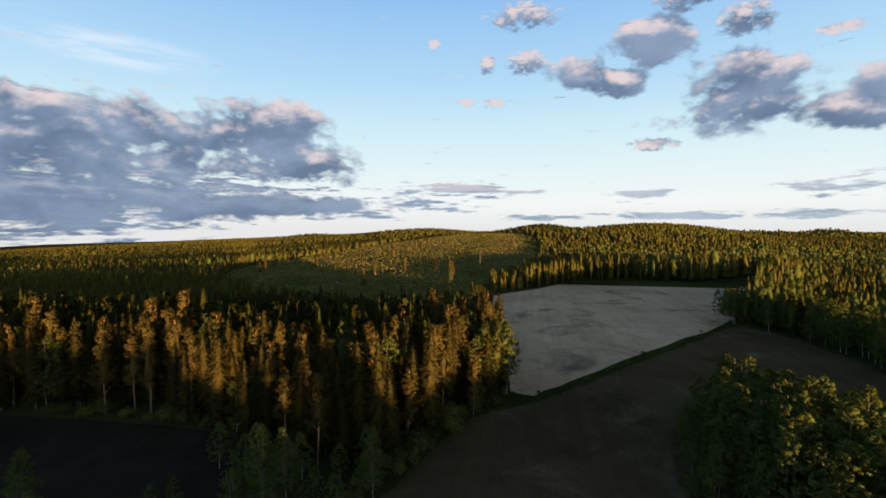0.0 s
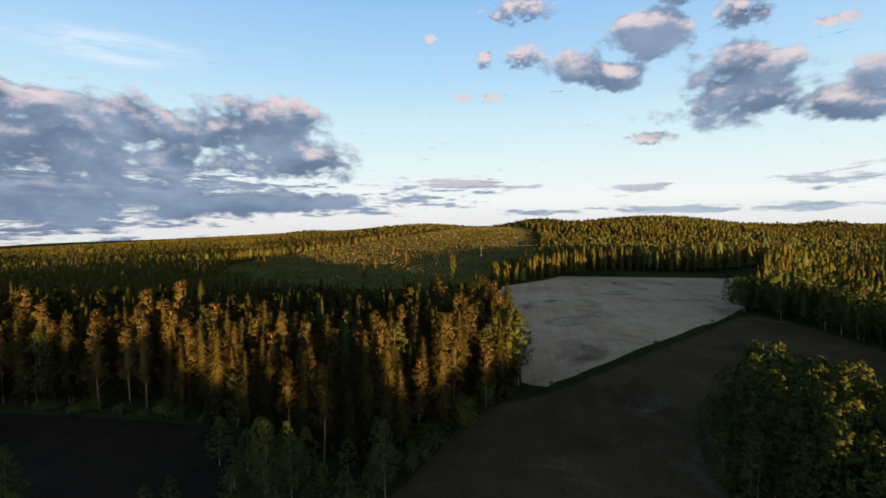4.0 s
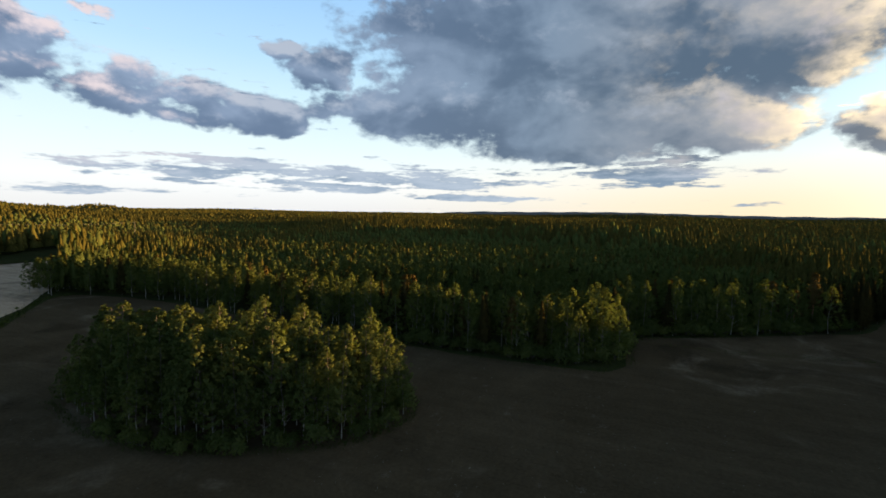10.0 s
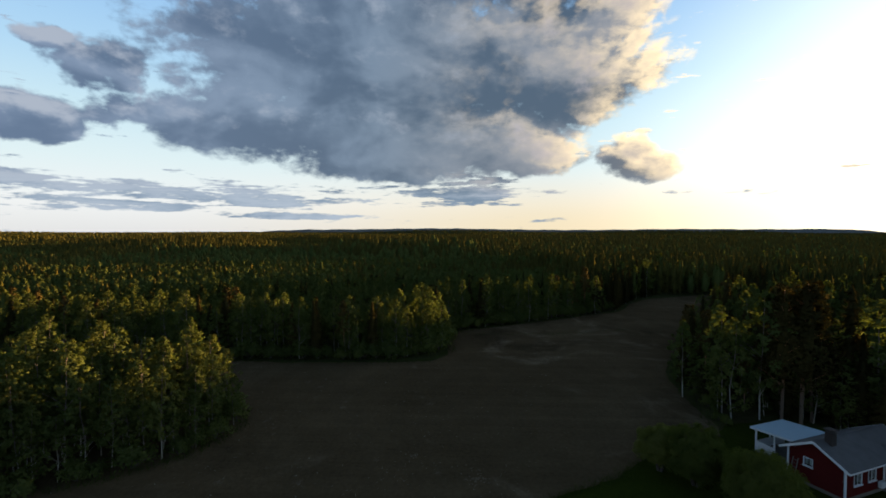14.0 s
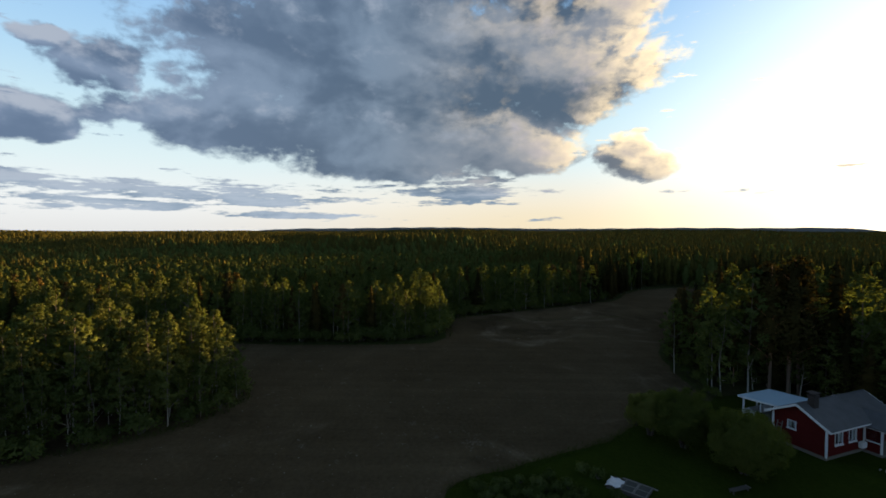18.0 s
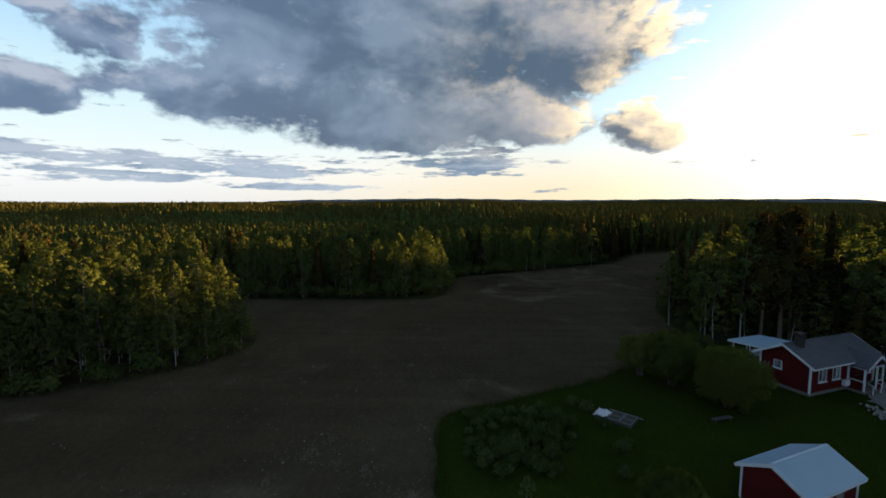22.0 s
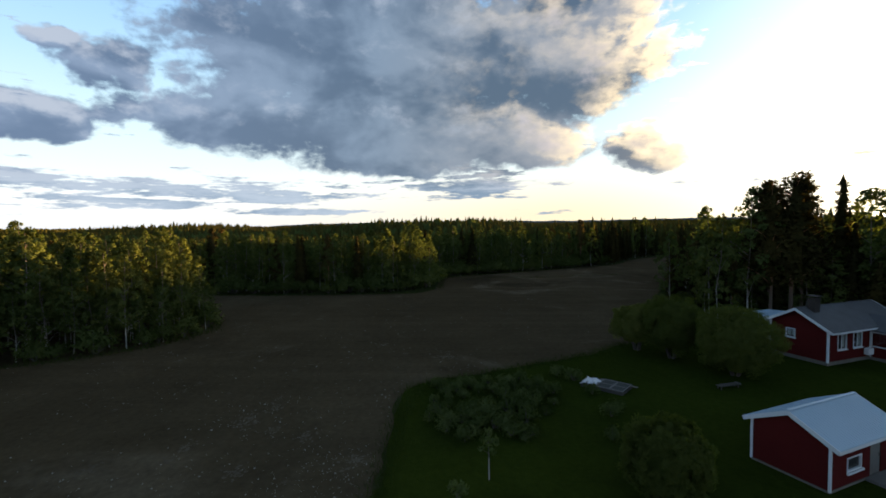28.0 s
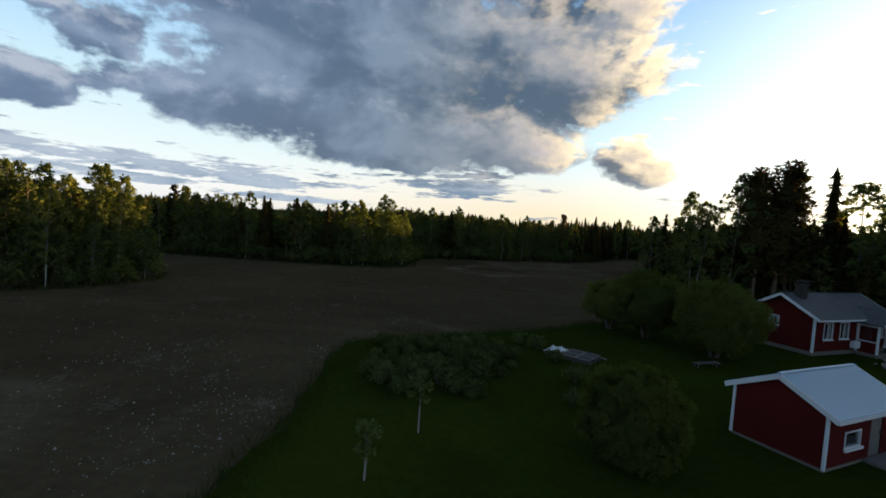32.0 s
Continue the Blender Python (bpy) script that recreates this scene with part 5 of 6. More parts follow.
    part("lintel", boxed((out + 0.17, near - 0.13, 2.42), (-0.06, near - 0.01, 2.54)), WHITE_WOOD, p)
    part("lintel", boxed((out + 0.02, far, 2.54), (out + 0.14, near, 2.66)), WHITE_WOOD, p)
    part("doorpost", boxed((out + 0.02, mid - 0.5, 0.34), (out + 0.14, mid - 0.38, 2.53)), WHITE_WOOD, p)
    for y in (near + 0.3, far - 0.3):
        part("porch_roof", slab(bmesh.new(), [(out - 0.35, y, 2.68), (0.35, y, 2.68), (1.55, mid, 3.78), (out - 0.35, mid, 3.78)], 0.09), GREY_ROOF, p)
        part("barge_board", beamed((out - 0.38, y, 2.60), (out - 0.38, mid, 3.70), 0.035, 0.18), WHITE_WOOD, p)
    gb = bmesh.new()
    vs = [gb.verts.new(q) for q in ((out + 0.06, near, 2.66), (out + 0.06, far, 2.66), (out + 0.06, mid, 3.62), (out + 0.12, near, 2.66), (out + 0.12, far, 2.66), (out + 0.12, mid, 3.62))]
    for q in ((0, 1, 2), (5, 4, 3), (0, 3, 4, 1), (1, 4, 5, 2), (2, 5, 3, 0)):
        gb.faces.new([vs[i] for i in q])
    part("gable", gb, RED_WOOD, p)
    st = part("step", boxed((out - 0.45, mid - 0.4, 0.0), (out - 0.01, near - 0.5, 0.18), 0.02), CONCRETE, p)
    for y in (mid - 0.35, near - 0.55):
        part("handrail", beamed((out - 0.45, y, 0.9), (out, y, 1.1), 0.04, 0.05), WHITE_WOOD, st)
        part("baluster", boxed((out - 0.43, y - 0.03, 0.0), (out - 0.37, y + 0.03, 0.9)), WHITE_WOOD, st)
    # heat pump by the wall
    hp = part("heat_pump", boxed((-0.42, -5.05, 0.55), (-0.08, -4.75, 0.6)), DARK_METAL, o, "pale outdoor heat pump on a bracket")
    part("casing", boxed((-0.44, -5.3, 0.6), (-0.10, -4.55, 1.15), 0.03), PLASTIC, hp)


farm_house()


def outbuilding():
    W, L, E, R = 3.35, 5.2, 2.22, 0.82
    T = 0.14
    o = thing("shed", (-29.45, -10.8, 0.05), "small red wooden outbuilding with pale ribbed tin roof", "shed", turn=26.0)
    part("footing", boxed((-0.03, -L - 0.03, -0.1), (W + 0.03, 0.03, 0.14)), CONCRETE, o)
    g = part("wall", holed_wall(W, E - 0.14, [], T, True, R), RED_WOOD, o)
    g.matrix_local = pose(0, 0, 0.14)
    d = (3.0, 3.9, 0.0, 1.9)
    wdw = (1.15, 2.25, 0.75, 1.35)
    f = part("wall", holed_wall(L - T, E - 0.14, [(d[0], d[1], 0.0, 1.8), (wdw[0], wdw[1], wdw[2] - 0.14, wdw[3] - 0.14)], T, False), RED_WOOD, o)
    f.matrix_local = pose(0, -T, 0.14)
    b = part("wall", holed_wall(L - T, E - 0.14, [], T, False), RED_WOOD, o)
    b.matrix_local = pose(W - T, -T, 0.14)
    e = part("wall", holed_wall(W - 2 * T, E - 0.14, [], T, True, R * 0.9), RED_WOOD, o)
    e.matrix_local = pose(T, -L + T, 0.14)
    dr = part("door", boxed((0.03, -T - d[1] + 0.02, 0.15), (0.09, -T - d[0] - 0.02, 1.92), 0.01), GREY_WOOD, o, "plain plank door")
    part("handle", boxed((-0.02, -T - d[1] + 0.10, 0.95), (0.028, -T - d[1] + 0.14, 1.10)), DARK_METAL, dr)
    window_part(o, (0.02, -T - 1.70, 0.77), 1.04, 0.55, -90, False, 0, 0.05)
    for x, y in ((-0.02, 0.02), (W + 0.02, 0.02), (-0.02, -L - 0.02), (W + 0.02, -L - 0.02)):
        part("corner_board", boxed((x - 0.05, y - 0.05, 0.12), (x + 0.05, y + 0.05, E - 0.02)), WHITE_WOOD, o)
    oe, os_ = 0.12, 0.40
    ridge, low = gabled_roof(o, W, L, E, R, oe, os_, TIN_ROOF, 0.07)
    rib = beamed((W / 2 - 0.13, 0, ridge + 0.014 - 0.13 * (ridge - low) / (W / 2 + os_)), (-os_ + 0.02, 0, low + 0.018), 0.035, 0.03)
    first = part("rib", rib, TIN_ROOF, o)
    n = int((L + 2 * oe) / 0.2)
    for s in (0, 1):
        for i in range(n):
            y = oe - 0.1 - 0.2 * i
            r_ = first if s == 0 and i == 0 else new("rib", first.data)
            r_.parent = o
            r_.matrix_local = pose(0, y, 0) if s == 0 else pose(W, y, 0, 0, 0, 180)
    # open porch along the front: posts, rail and deck
    p = part("porch_deck", boxed((-1.15, -L, 0.0), (-0.05, -2.7, 0.16)), GREY_WOOD, o, "narrow plank deck with white railing")
    for y in (-2.8, -4.0, -L + 0.1):
        part("post", boxed((-1.1, y - 0.05, 0.16), (-1.0, y + 0.05, 0.95)), WHITE_WOOD, p)
    part("railing", beamed((-1.05, -2.8, 0.95), (-1.05, -L + 0.1, 0.95), 0.10, 0.06), WHITE_WOOD, p)
    part("railing", beamed((-1.05, -2.8, 0.62), (-1.05, -L + 0.1, 0.62), 0.05, 0.12), WHITE_WOOD, p)


outbuilding()


# ---------- garden ----------
def dome_tree(g, high, wide, low, clumps, per, size):
    """A clipped willow: round dense crown of fine sprays on a few crooked stems."""
    u, a = g.uniform(0, 1, clumps), g.uniform(0, 6.3, clumps)
    el = np.arcsin(np.clip(u * 1.85 - 0.85, -1, 1))
    k = g.uniform(0.74, 1.0, clumps) * (1 + 0.10 * np.sin(a * 3 + 1.3) * np.cos(el * 4))
    mid = (high + low) / 2
    c = np.stack([wide * k * np.cos(el) * np.cos(a), wide * k * np.cos(el) * np.sin(a), mid + (high - low) / 2 * k * np.sin(el) * 0.92], 1)
    crown = clump_blades(g, c, wide * g.uniform(0.11, 0.20, clumps), per, size, -0.35, 0.36)
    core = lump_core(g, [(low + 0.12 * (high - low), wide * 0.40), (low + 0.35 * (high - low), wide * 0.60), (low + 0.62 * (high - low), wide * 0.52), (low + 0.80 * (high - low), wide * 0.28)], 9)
    stems = [tube([(0.15 * np.cos(t), 0.15 * np.sin(t), -0.2), (0.3 * np.cos(t), 0.3 * np.sin(t), low * 0.8), (wide * 0.45 * np.cos(t), wide * 0.45 * np.sin(t), mid)], [0.16, 0.12, 0.04], 6) for t in (0.3, 1.7, 3.2, 4.8)]
    return join(stems), join([crown, core])


def willow(x, y, high, wide, low, clumps, label, seed):
    g = np.random.default_rng(seed)
    ob = thing("willow", (x, y, 0.05), label, "tree", "round willows of the yard")
    t, c = dome_tree(g, high, wide, low, int(clumps * 0.9), 120, 0.20)
    for nm, me in (("trunk", mesh_from("willow_trunk", *t, [DARK_BARK], smooth=True)), ("crown", crown_mesh("willow_crown", c, WILLOW))):
        p = new(nm, me)
        p.parent = ob


willow(-6.2, -10.9, 4.4, 2.4, 0.6, 230, "clipped round willow at the lawn's far corner", 41)
willow(-8.8, -13.0, 5.8, 2.7, 0.3, 300, "tall round willow between two others", 42)
willow(-13.5, -15.8, 5.6, 3.0, 0.2, 380, "broad round willow with a bench beneath it", 43)
willow(-30.0, -3.6, 3.7, 1.9, -0.1, 300, "round pale green willow on the open lawn", 44)


def berry_bushes():
    g = np.random.default_rng(51)
    shapes = []
    for k in range(4):
        st, cr = bush_shape(g, 1.35, 0.78, 24, 26, 0.15)
        shapes.append((mesh_from("berry_stem", *st, [DARK_BARK]), crown_mesh("berry_crown", cr, APPLE)))
    area = [(-25.6, 7.4), (-25.0, 0.2), (-20, -1.0), (-15.8, -1.4), (-14.6, 2.0), (-16.2, 7.4), (-20, 8.2)]
    spots = []
    for i in np.arange(-26, -14, 1.0):
        for j in np.arange(-2.5, 8.5, 1.0):
            x, y = i + g.uniform(-0.45, 0.45), j + g.uniform(-0.45, 0.45)
            if inside(np.array([x]), np.array([y]), area)[0] and g.uniform() < 0.8:
                spots.append((x, y, g.uniform(0.45, 1.0), "leafy berry bush in the garden plot"))
    for x, y, s in ((-17.7, -3.7, 0.8), (-21.5, -3.9, 0.9), (-20.4, -4.6, 0.6), (-14.8, -3.0, 0.9), (-13.8, -2.0, 0.8), (-24.6, -3.0, 0.7)):
        spots.append((x, y, s, "small dark bush standing alone on the lawn"))
    for x, y, s, label in spots:
        ob = thing("berry_bush", (x, y, 0.08), label, "bush", "berry bushes of the garden", float(g.uniform(0, 360)))
        ob.scale = (s * g.uniform(0.9, 1.15), s * g.uniform(0.9, 1.15), s)
        for nm, me in zip(("stem", "crown"), shapes[int(g.integers(4))]):
            p = new(nm, me)
            p.parent = ob


berry_bushes()


def sapling(x, y, high, seed):
    g = np.random.default_rng(seed)
    ob = thing("sapling", (x, y, 0.05), "young fruit tree with thin crown and white stem guard", "tree", "young trees on the lawn")
    t = g.uniform(0.45, 1, 14)
    a = g.uniform(0, 6.3, 14)
    r = 0.38 * np.sin(np.pi * (t - 0.38) / 0.66)
    c = np.stack([r * np.cos(a), r * np.sin(a), t * high * 0.97], 1)
    crown = clump_blades(g, c, np.full(14, 0.20), 16, 0.17, 0.0)
    trunk = join([tube([(0, 0, -0.1), (0.02, 0, high * 0.5), (0, 0.02, high * 0.95)], [0.03, 0.022, 0.006], 6)] + [tube([(0, 0, q[2] - 0.25), tuple(q)], [0.012, 0.004], 4) for q in c[:8]])
    for nm, v, m in (("trunk", trunk, DARK_BARK), ("crown", crown, APPLE)):
        p = new(nm, mesh_from("sapling_" + nm, *v[:2], [m]))
        p.parent = ob
    gv, gf = tube([(0, 0, 0.02), (0.005, 0, high * 0.22), (0.015, 0, high * 0.45)], [0.034, 0.03, 0.027], 8)
    p = new("stem_guard", mesh_from("stem_guard", gv, gf, [STONE]))
    p.parent = ob
    part("stake", boxed((0.16, -0.02, -0.1), (0.20, 0.02, high * 0.55)), GREY_WOOD, ob)


sapling(-28.8, 4.0, 2.4, 61)
sapling(-32.3, 5.4, 2.0, 62)


def cold_frame():
    o = thing("cold_frame", (-16.3, -5.1, 0.09), "low dark cold frame with glazed lids and a crumpled white sheet", "cold frame", turn=52)
    o.scale = (0.95, 1.3, 1.0)
    part("side_board", boxed((-1.6, -0.75, 0), (1.6, -0.70, 0.16)), OLD_BOARD, o)
    part("side_board", boxed((-1.6, 0.70, 0), (1.6, 0.75, 0.24)), OLD_BOARD, o)
    for x in (-1.6, -0.55, 0.6, 1.55):
        part("cross_board", boxed((x, -0.70, 0), (x + 0.05, 0.70, 0.15)), OLD_BOARD, o)
    part("soil", boxed((-1.55, -0.695, 0), (1.55, 0.695, 0.08)), DARK_SOIL, o)
    for x0, x1 in ((-1.6, -0.58), (-0.54, 0.5)):
        fr = bmesh.new()
        m = (x0 + x1) / 2
        for lo, hi in (((x0, -0.72, 0.245), (x1, -0.64, 0.28)), ((x0, 0.64, 0.245), (x1, 0.72, 0.28)), ((x0, -0.64, 0.245), (x0 + 0.07, 0.64, 0.28)), ((x1 - 0.07, -0.64, 0.245), (x1, 0.64, 0.28)), ((x0 + 0.07, -0.03, 0.247), (x1 - 0.07, 0.03, 0.278))):
            box(fr, lo, hi)
        lid = part("lid", fr, GREY_WOOD, o, "weathered glazed lid")
        for y0, y1 in ((-0.64, -0.03), (0.03, 0.64)):
            pn = part("pane", boxed((x0 + 0.07, y0, 0.255), (x1 - 0.07, y1, 0.262)), DULL_PANE, lid)
    n = 14
    g = np.random.default_rng(4)
    X, Y = np.meshgrid(np.linspace(0.55, 1.75, n), np.linspace(-0.35, 0.72, n), indexing="ij")
    X = X + 0.06 * np.sin(Y * 9)
    Z = 0.30 + 0.05 * np.sin(X * 9 + Y * 4) + 0.03 * np.sin(Y * 13) + g.normal(size=X.shape) * 0.02 - 0.25 * np.clip(X - 1.5, 0, 1)
    i = (np.arange(n - 1)[:, None] * n + np.arange(n - 1)[None]).ravel()
    top = np.stack([X, Y, Z], -1).reshape(-1, 3)
    V = np.concatenate([top, top - [0, 0, 0.012]])
    F = np.stack([i, i + n, i + n + 1, i + 1], 1)
    p = new("sheet", mesh_from("white_sheet", V, np.concatenate([F, F[:, ::-1] + n * n]), [PLASTIC], smooth=True))
    p.parent = o
    tagged(p, "crumpled white cover sheet")
    part("loose_board", beamed((-1.9, -0.95, 0.04), (1.0, -1.0, 0.06), 0.14, 0.04), GREY_WOOD, o, "grey board lying along the front")


cold_frame()


def garden_bench():
    o = thing("garden_bench", (-16.3, -13.7, 0.09), "low weathered plank bench under the willow", "bench", turn=-70)
    for y in (-0.16, 0.0, 0.16):
        part("plank", boxed((-0.9, y - 0.07, 0.24), (0.9, y + 0.07, 0.28), 0.008), OLD_BOARD, o)
    for x in (-0.8, 0.74):
        part("leg", boxed((x, -0.18, 0), (x + 0.07, -0.10, 0.24)), OLD_BOARD, o)
        part("leg", boxed((x, 0.10, 0), (x + 0.07, 0.18, 0.24)), OLD_BOARD, o)
    part("end_cap", boxed((0.90, -0.24, 0.22), (0.96, 0.24, 0.30)), GREY_WOOD, o)


garden_bench()


# ---------- gravel, stones, rough grass ----------
GRAVEL = soil("grey_gravel", (0.24, 0.23, 0.22), (0.31, 0.30, 0.285), (0.15, 0.14, 0.13), 6.0)
sheet("gravel_yard", [(-10.0, -30.6), (-12.5, -29.4), (-16.5, -28.6), (-20, -29), (-22, -34), (-18, -40), (-9, -38), (-7.2, -34.5)], 0.115, GRAVEL, "pale gravel yard before the farmhouse door", "yard", 0.4)


def rock_shape(g, r):
    v = np.array(unit(g.normal(size=(14, 3))))
    bm = bmesh.new()
    for p in v:
        bm.verts.new(p * r * g.uniform(0.8, 1.2) * [1.0, 0.8, 0.6])
    bmesh.ops.convex_hull(bm, input=bm.verts)
    bmesh.ops.delete(bm, geom=[q for q in bm.verts if not q.link_faces], context="VERTS")
    return bm


def stone_pile():
    g = np.random.default_rng(71)
    protos = []
    for k in range(4):
        me = bpy.data.meshes.new("stone")
        bm = rock_shape(g, 1.0)
        bm.to_mesh(me)
        bm.free()
        me.materials.append(STONE)
        protos.append(me)
    o = thing("stone_pile", (-15.6, -28.0, 0.1), "heap of grey field stones at the gravel's edge", "stone pile")
    for i in range(46):
        s = new("stone", protos[i % 4])
        s.parent = o
        x, y = g.normal() * 1.5, g.normal() * 0.6
        r = g.uniform(0.12, 0.30)
        z = 0.12 + 0.45 * math.exp(-(x / 1.4) ** 2 - (y / 0.6) ** 2) * g.uniform(0.2, 1.0)
        s.matrix_local = Matrix.LocRotScale((x, y, z), Euler(g.uniform(0, 6, 3)), (r, r, r))
    return protos


PROTO = stone_pile()


def field_stones():
    """Pale pebbles and clods strewn over the near field."""
    g = np.random.default_rng(72)
    n = 5200
    d = g.uniform(0, 1, n) ** 1.6 * 75
    x = -30 + d * np.cos(a_ := g.uniform(-0.4, 1.9, n)) + g.normal(size=n) * 4
    y = 10 + d * np.sin(a_) + g.normal(size=n) * 4
    ok = inside(x, y, FIELD_BROWN) & ~inside(x, y, ISLAND) & (gap(x, y, FIELD_BROWN) > 0.4)
    patch = np.sin(x * 0.55 + 1.2 * np.sin(y * 0.4)) + np.sin(y * 0.63 + x * 0.2)
    ok &= g.uniform(0, 1, n) < np.where(patch > 0.6, 0.95, 0.28)
    x, y = x[ok], y[ok]
    oct_v = np.array([(1, 0, 0), (-1, 0, 0), (0, 1, 0), (0, -1, 0), (0, 0, 0.8), (0, 0, -0.6)], float) * g.uniform(0.7, 1.2, (6, 1))
    oct_f = np.array([(0, 2, 4), (2, 1, 4), (1, 3, 4), (3, 0, 4), (2, 0, 5), (1, 2, 5), (3, 1, 5), (0, 3, 5)])
    r = np.clip(g.lognormal(-3.6, 0.45, len(x)), 0.015, 0.10)
    v, f, _n = many((oct_v, oct_f), x, y, np.full(len(x), 0.06), r, 1.0, g)
    tagged(new("field_stones", mesh_from("field_stones", v, f, [STONE])), "pale stones strewn over the bare field", "stones", kind="stuff")


field_stones()

DRY_SOIL = soil("dry_soil", (0.105, 0.085, 0.06), (0.135, 0.11, 0.08), (0.07, 0.056, 0.04), 3.0)


def dry_patches():
    """Thin pale crusts of dried soil on the field."""
    g = np.random.default_rng(73)
    vs, fs = [], []
    spots = [(-8.4, 7.2, 0.7), (-20.4, 18.0, 0.42), (-22.8, 18.8, 0.5), (-27.2, 10.8, 0.4), (-28.4, 16.4, 0.4), (-26.0, 20.5, 0.35), (-24.6, 14.2, 0.35)]
    spots += [(float(g.uniform(-30, 20)), float(g.uniform(10, 34)), float(g.uniform(0.12, 0.32))) for _ in range(40)]
    crumbs = [(x + float(g.normal()) * r * 1.1, y + float(g.normal()) * r * 0.8, min(0.11, r * float(g.uniform(0.06, 0.26)))) for x, y, r in spots for _ in range(40)]
    for x, y, r in crumbs:
        if not inside(np.array([x]), np.array([y]), FIELD_BROWN)[0]:
            continue
        a = np.linspace(0, 6.283, 9, endpoint=False)
        rr = r * (1 + 0.35 * np.sin(2 * a + g.uniform(0, 6)) + g.normal(size=9) * 0.2)
        ring = np.stack([x + rr * np.cos(a) * 1.3, y + rr * np.sin(a), np.full(9, 0.051)], 1)
        vs.append(np.concatenate([ring, [[x, y, 0.065]]]))
        fs.append(np.array([(i, (i + 1) % 9, 9) for i in range(9)]))
    v, f = join(list(zip(vs, fs)))
    tagged(new("dry_soil_patches", mesh_from("dry_soil_patches", v, f, [DRY_SOIL])), "pale crusts of dried soil on the brown field", "soil", kind="stuff")


dry_patches()


def tall_grass():
    """Uncut grass along field edges and the lawn's rim."""
    g = np.random.default_rng(74)
    px, py, hh = [], [], []
    for line, step, spread, h in (([(-48, 7), (-33, 9.4), (-29.5, 8.9), (-23, 9.2), (-16.6, 9.0), (-13.9, 4.7), (-10.9, -0.8), (-7.9, -6.2), (-4.4, -10.2), (0, -20)], 0.011, 0.40, 0.42),
                                   ([(-40, 85), (-33, 88), (-18, 107.5), (2, 132), (21, 157), (30, 160)], 0.06, 0.8, 0.8),
                                   (ISLAND + ISLAND[:1], 0.035, 0.45, 0.6),
                                   ([(29.5, 75), (29.5, 56), (28.6, 38), (29, 28), (30.6, 15), (37, 10.6), (54, 10.6), (60, 2.6), (77, -25)], 0.09, 0.5, 0.7),
                                   ([(0, -20), (8, -22.6), (20, -24), (36, -31)], 0.07, 0.5, 0.7),
                                   ([(53, 9), (53, -8), (59, -31)], 0.08, 0.6, 0.5),
                                   ([(-52, 50), (-49, 60), (-45, 75), (-40, 82)], 0.09, 0.6, 0.8)):
        for x, y in along(line, step, g, spread):
            px.append(x)
            py.append(y)
            hh.append(h * g.uniform(0.5, 1.2))
    n = len(px)
    root = np.stack([px, py, np.full(n, 0.04)], 1)
    way = unit(g.normal(size=(n, 3)) * [0.35, 0.35, 0] + [0, 0, 1.0]) * np.array(hh)[:, None]
    sd = unit(np.cross(way, g.normal(size=(n, 3))))
    v, f = slivers(root, way, sd, np.array(hh) * 0.045)
    tagged(new("rough_grass", mesh_from("rough_grass", v, f, [GRASSY])), "uncut grass along field edges", "grass", kind="stuff")


tall_grass()


# ---------- tall trees behind the farmhouse ----------
def tall_stand():
    g = np.random.default_rng(81)
    for k, x, y, h, wd, label in ((2, 14.5, -22.8, 11.2, 1.0, "slim birch at the field's corner"), (2, 9.0, -25.2, 14.2, 1.0, "tall birch beside the farmhouse"), (2, 7.0, -28.7, 16.4, 1.15, "tall broad birch behind the farmhouse"),
                                 (1, 5.6, -30.4, 17.0, 1.25, "tall dense pine behind the farmhouse"), (1, 5.4, -32.6, 17.8, 1.35, "tall dense pine behind the farmhouse"), (1, 6.4, -34.6, 17.2, 1.25, "tall dense pine behind the farmhouse"),
                                 (1, 8.6, -32.4, 17.0, 1.2, "tall dense pine behind the farmhouse"), (0, 5.8, -38.4, 17.4, 0.9, "tall narrow spruce behind the farmhouse"), (2, 4.4, -40.4, 15.8, 1.3, "tall broad birch behind the farmhouse"), (2, 0.6, -41.0, 14.2, 1.2, "birch behind the farmhouse roof")):
        stand(k, x, y, h, label, "tall trees behind the farmhouse", g, {0: 4, 1: 4, 2: 3}[k], wd)


tall_stand()


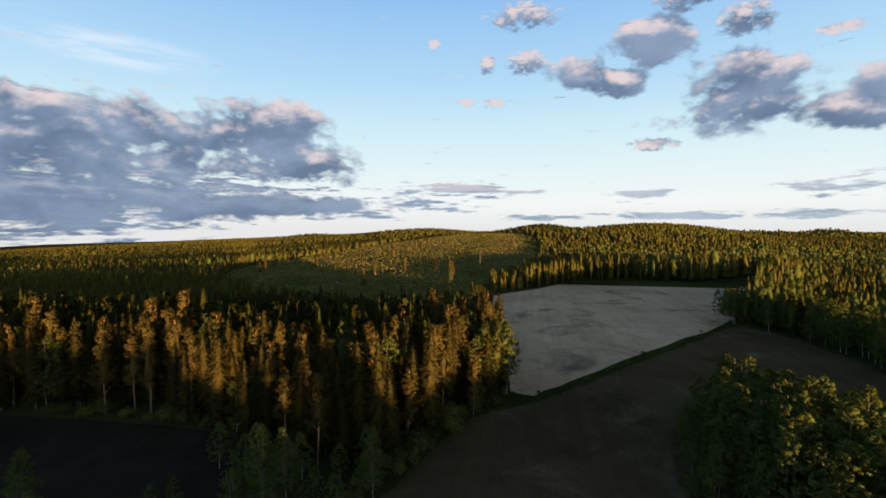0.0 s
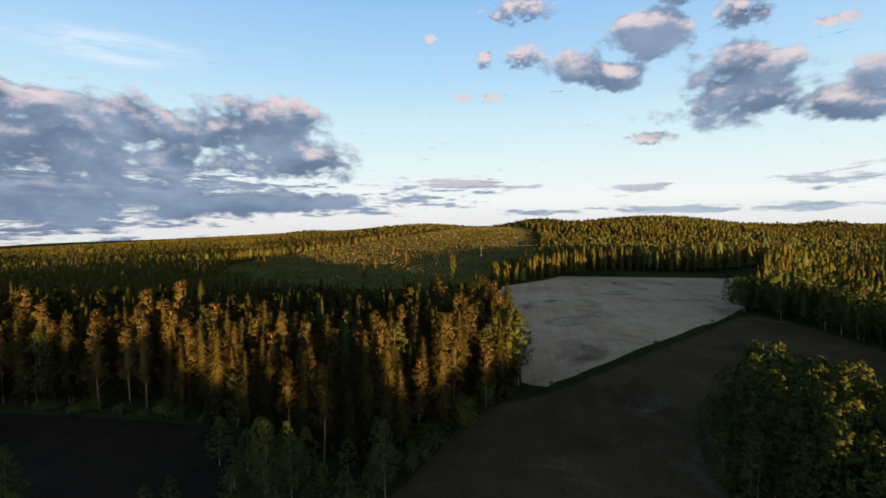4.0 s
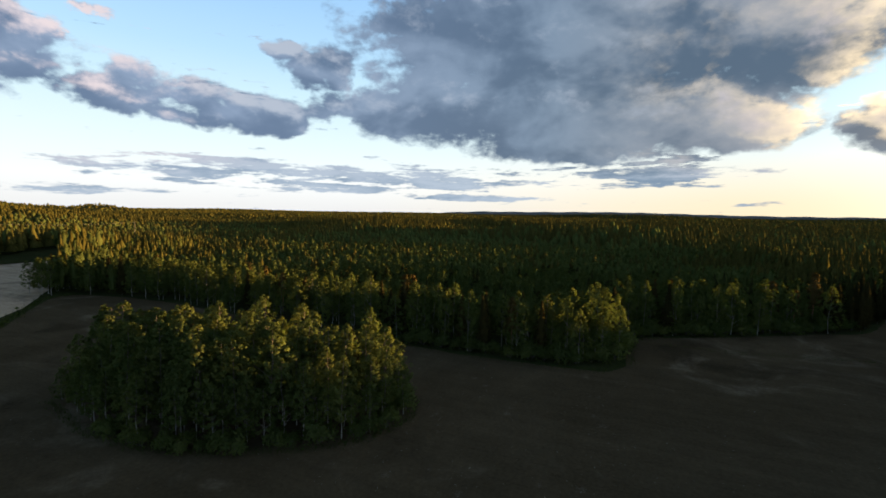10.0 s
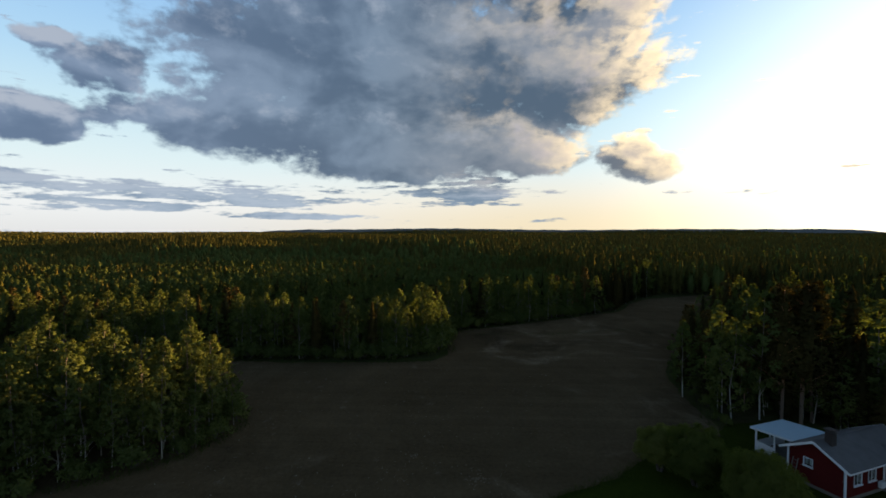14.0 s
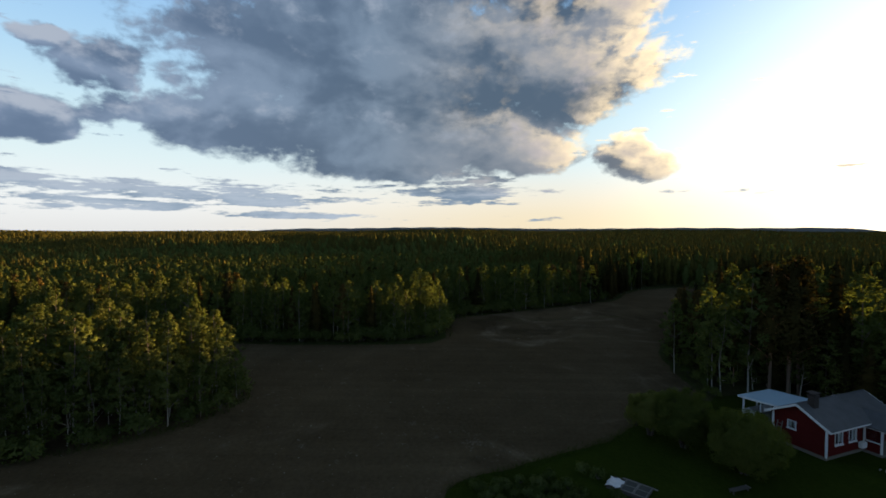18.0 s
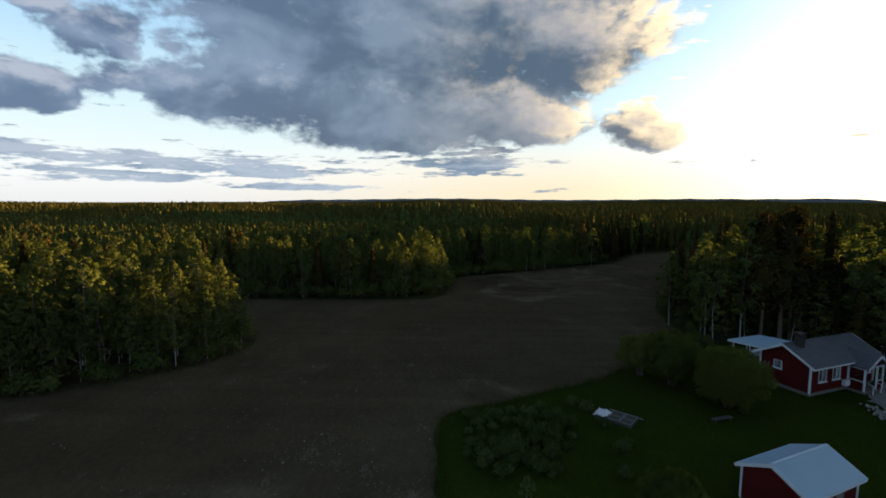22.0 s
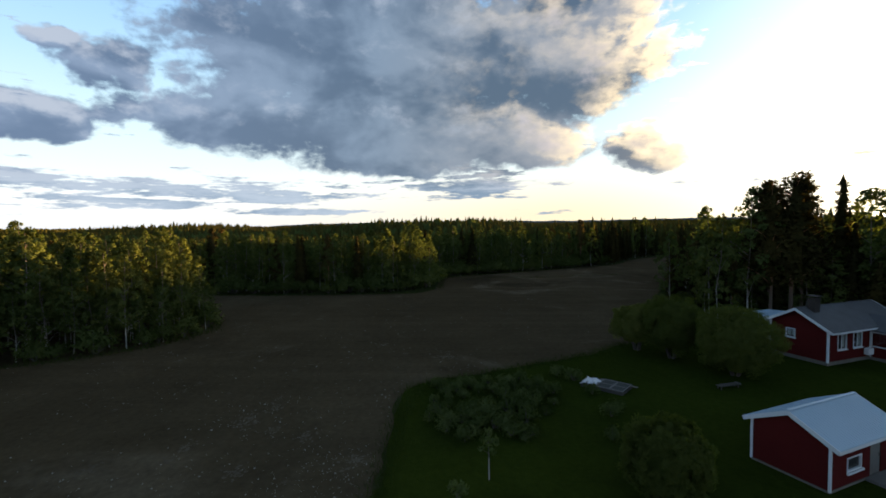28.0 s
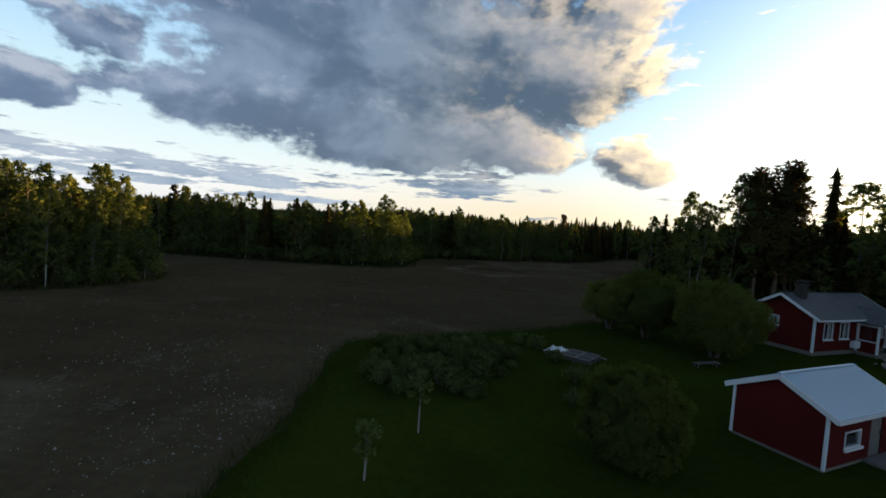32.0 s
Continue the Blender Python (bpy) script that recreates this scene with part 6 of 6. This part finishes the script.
# ---------- the clearing: stumps, brash and seed trees ----------
def clearing_litter():
    g = np.random.default_rng(91)
    x, y = g.uniform(-215, -45, 2600), 105 + g.uniform(0, 1, 2600) ** 1.3 * 560
    ok = inside(x, y, CLEARING) & (g.uniform(0, 1, 2600) < 0.22)
    x, y = x[ok], y[ok]
    a = np.linspace(0, 6.283, 6, endpoint=False)
    ring = np.stack([np.cos(a), np.sin(a), np.zeros(6)], 1)
    v = np.concatenate([ring, ring * 0.85 + [0, 0, 1.3], [[0, 0, 1.3]]])
    f = np.array([q for i in range(6) for q in ((i, (i + 1) % 6, 6 + (i + 1) % 6), (i, 6 + (i + 1) % 6, 6 + i), (6 + i, 6 + (i + 1) % 6, 12))])
    r = g.uniform(0.12, 0.26, len(x)) * np.where(np.hypot(x, y) > 260, 1.6, 1.0)
    vv, ff, _n = many((v, f), x, y, land(x, y) + 0.2, r, 1.0, g)
    tagged(new("stumps_and_brash", mesh_from("stumps_and_brash", vv, ff, [CUT_WOOD])), "pale stumps and log ends across the felled clearing", "stumps", kind="stuff")
    x, y = g.uniform(-285, -28, 6000), 150 + g.uniform(0, 1, 6000) ** 1.2 * 660
    clump = np.sin(x / 23.0 + np.sin(y / 31.0) * 1.5) + np.sin(y / 27.0 + x / 90.0)
    ok = inside(x, y, CLEARING) & (g.uniform(0, 1, 6000) < np.where(clump > 0.9, 0.25, 0.02))
    x, y = x[ok], y[ok]
    sets = [many(birch_crown(g, clumps=9, per=5, size=1.5, wide=3.6, low=0.4, core=0.7)[0], x[i::3], y[i::3], land(x[i::3], y[i::3]), g.uniform(0.6, 2.2, len(x[i::3])), BASE[2], g, g.uniform(1.1, 2.0, (len(x[i::3]), 1))) for i in range(3)]
    # upright golden tufts, added so the clearing catches low sun
    n = 26000
    tx, ty = g.uniform(-285, -28, n), 160 + g.uniform(0, 1, n) ** 0.9 * 660
    ok = inside(tx, ty, CLEARING)
    tx, ty = tx[ok], ty[ok]
    n = len(tx)
    tuft = g.uniform(0.35, 0.95, n)
    root = np.stack([tx, ty, land(tx, ty) + 0.2], 1)
    way = unit(g.normal(size=(n, 3)) * [0.5, 0.5, 0] + [0, 0, 1.0]) * tuft[:, None]
    tv, tf = slivers(root, way, unit(np.cross(way, g.normal(size=(n, 3)))), tuft * 0.9)
    tagged(new("clearing_grass", mesh_from("clearing_grass", tv, tf, [DRY_GRASS])), "tufts of dry grass and brash across the clearing", "grass", kind="stuff")
    wood_stuff("clearing_scrub", "low birch scrub springing up on the felled clearing", sets, FAR_LEAF)
    n = 0
    while n < 34:
        px, py = float(g.uniform(-280, -60)), float(g.uniform(165, 460))
        if inside(np.array([px]), np.array([py]), CLEARING)[0]:
            stand(1 if g.uniform() < 0.6 else 2, px, py, float(g.uniform(9, 14)) if n % 3 else float(g.uniform(3, 6)), "lone slender seed tree spared on the clearing", "seed trees of the clearing", g, wide=0.7, name="seed_tree")
            n += 1


clearing_litter()
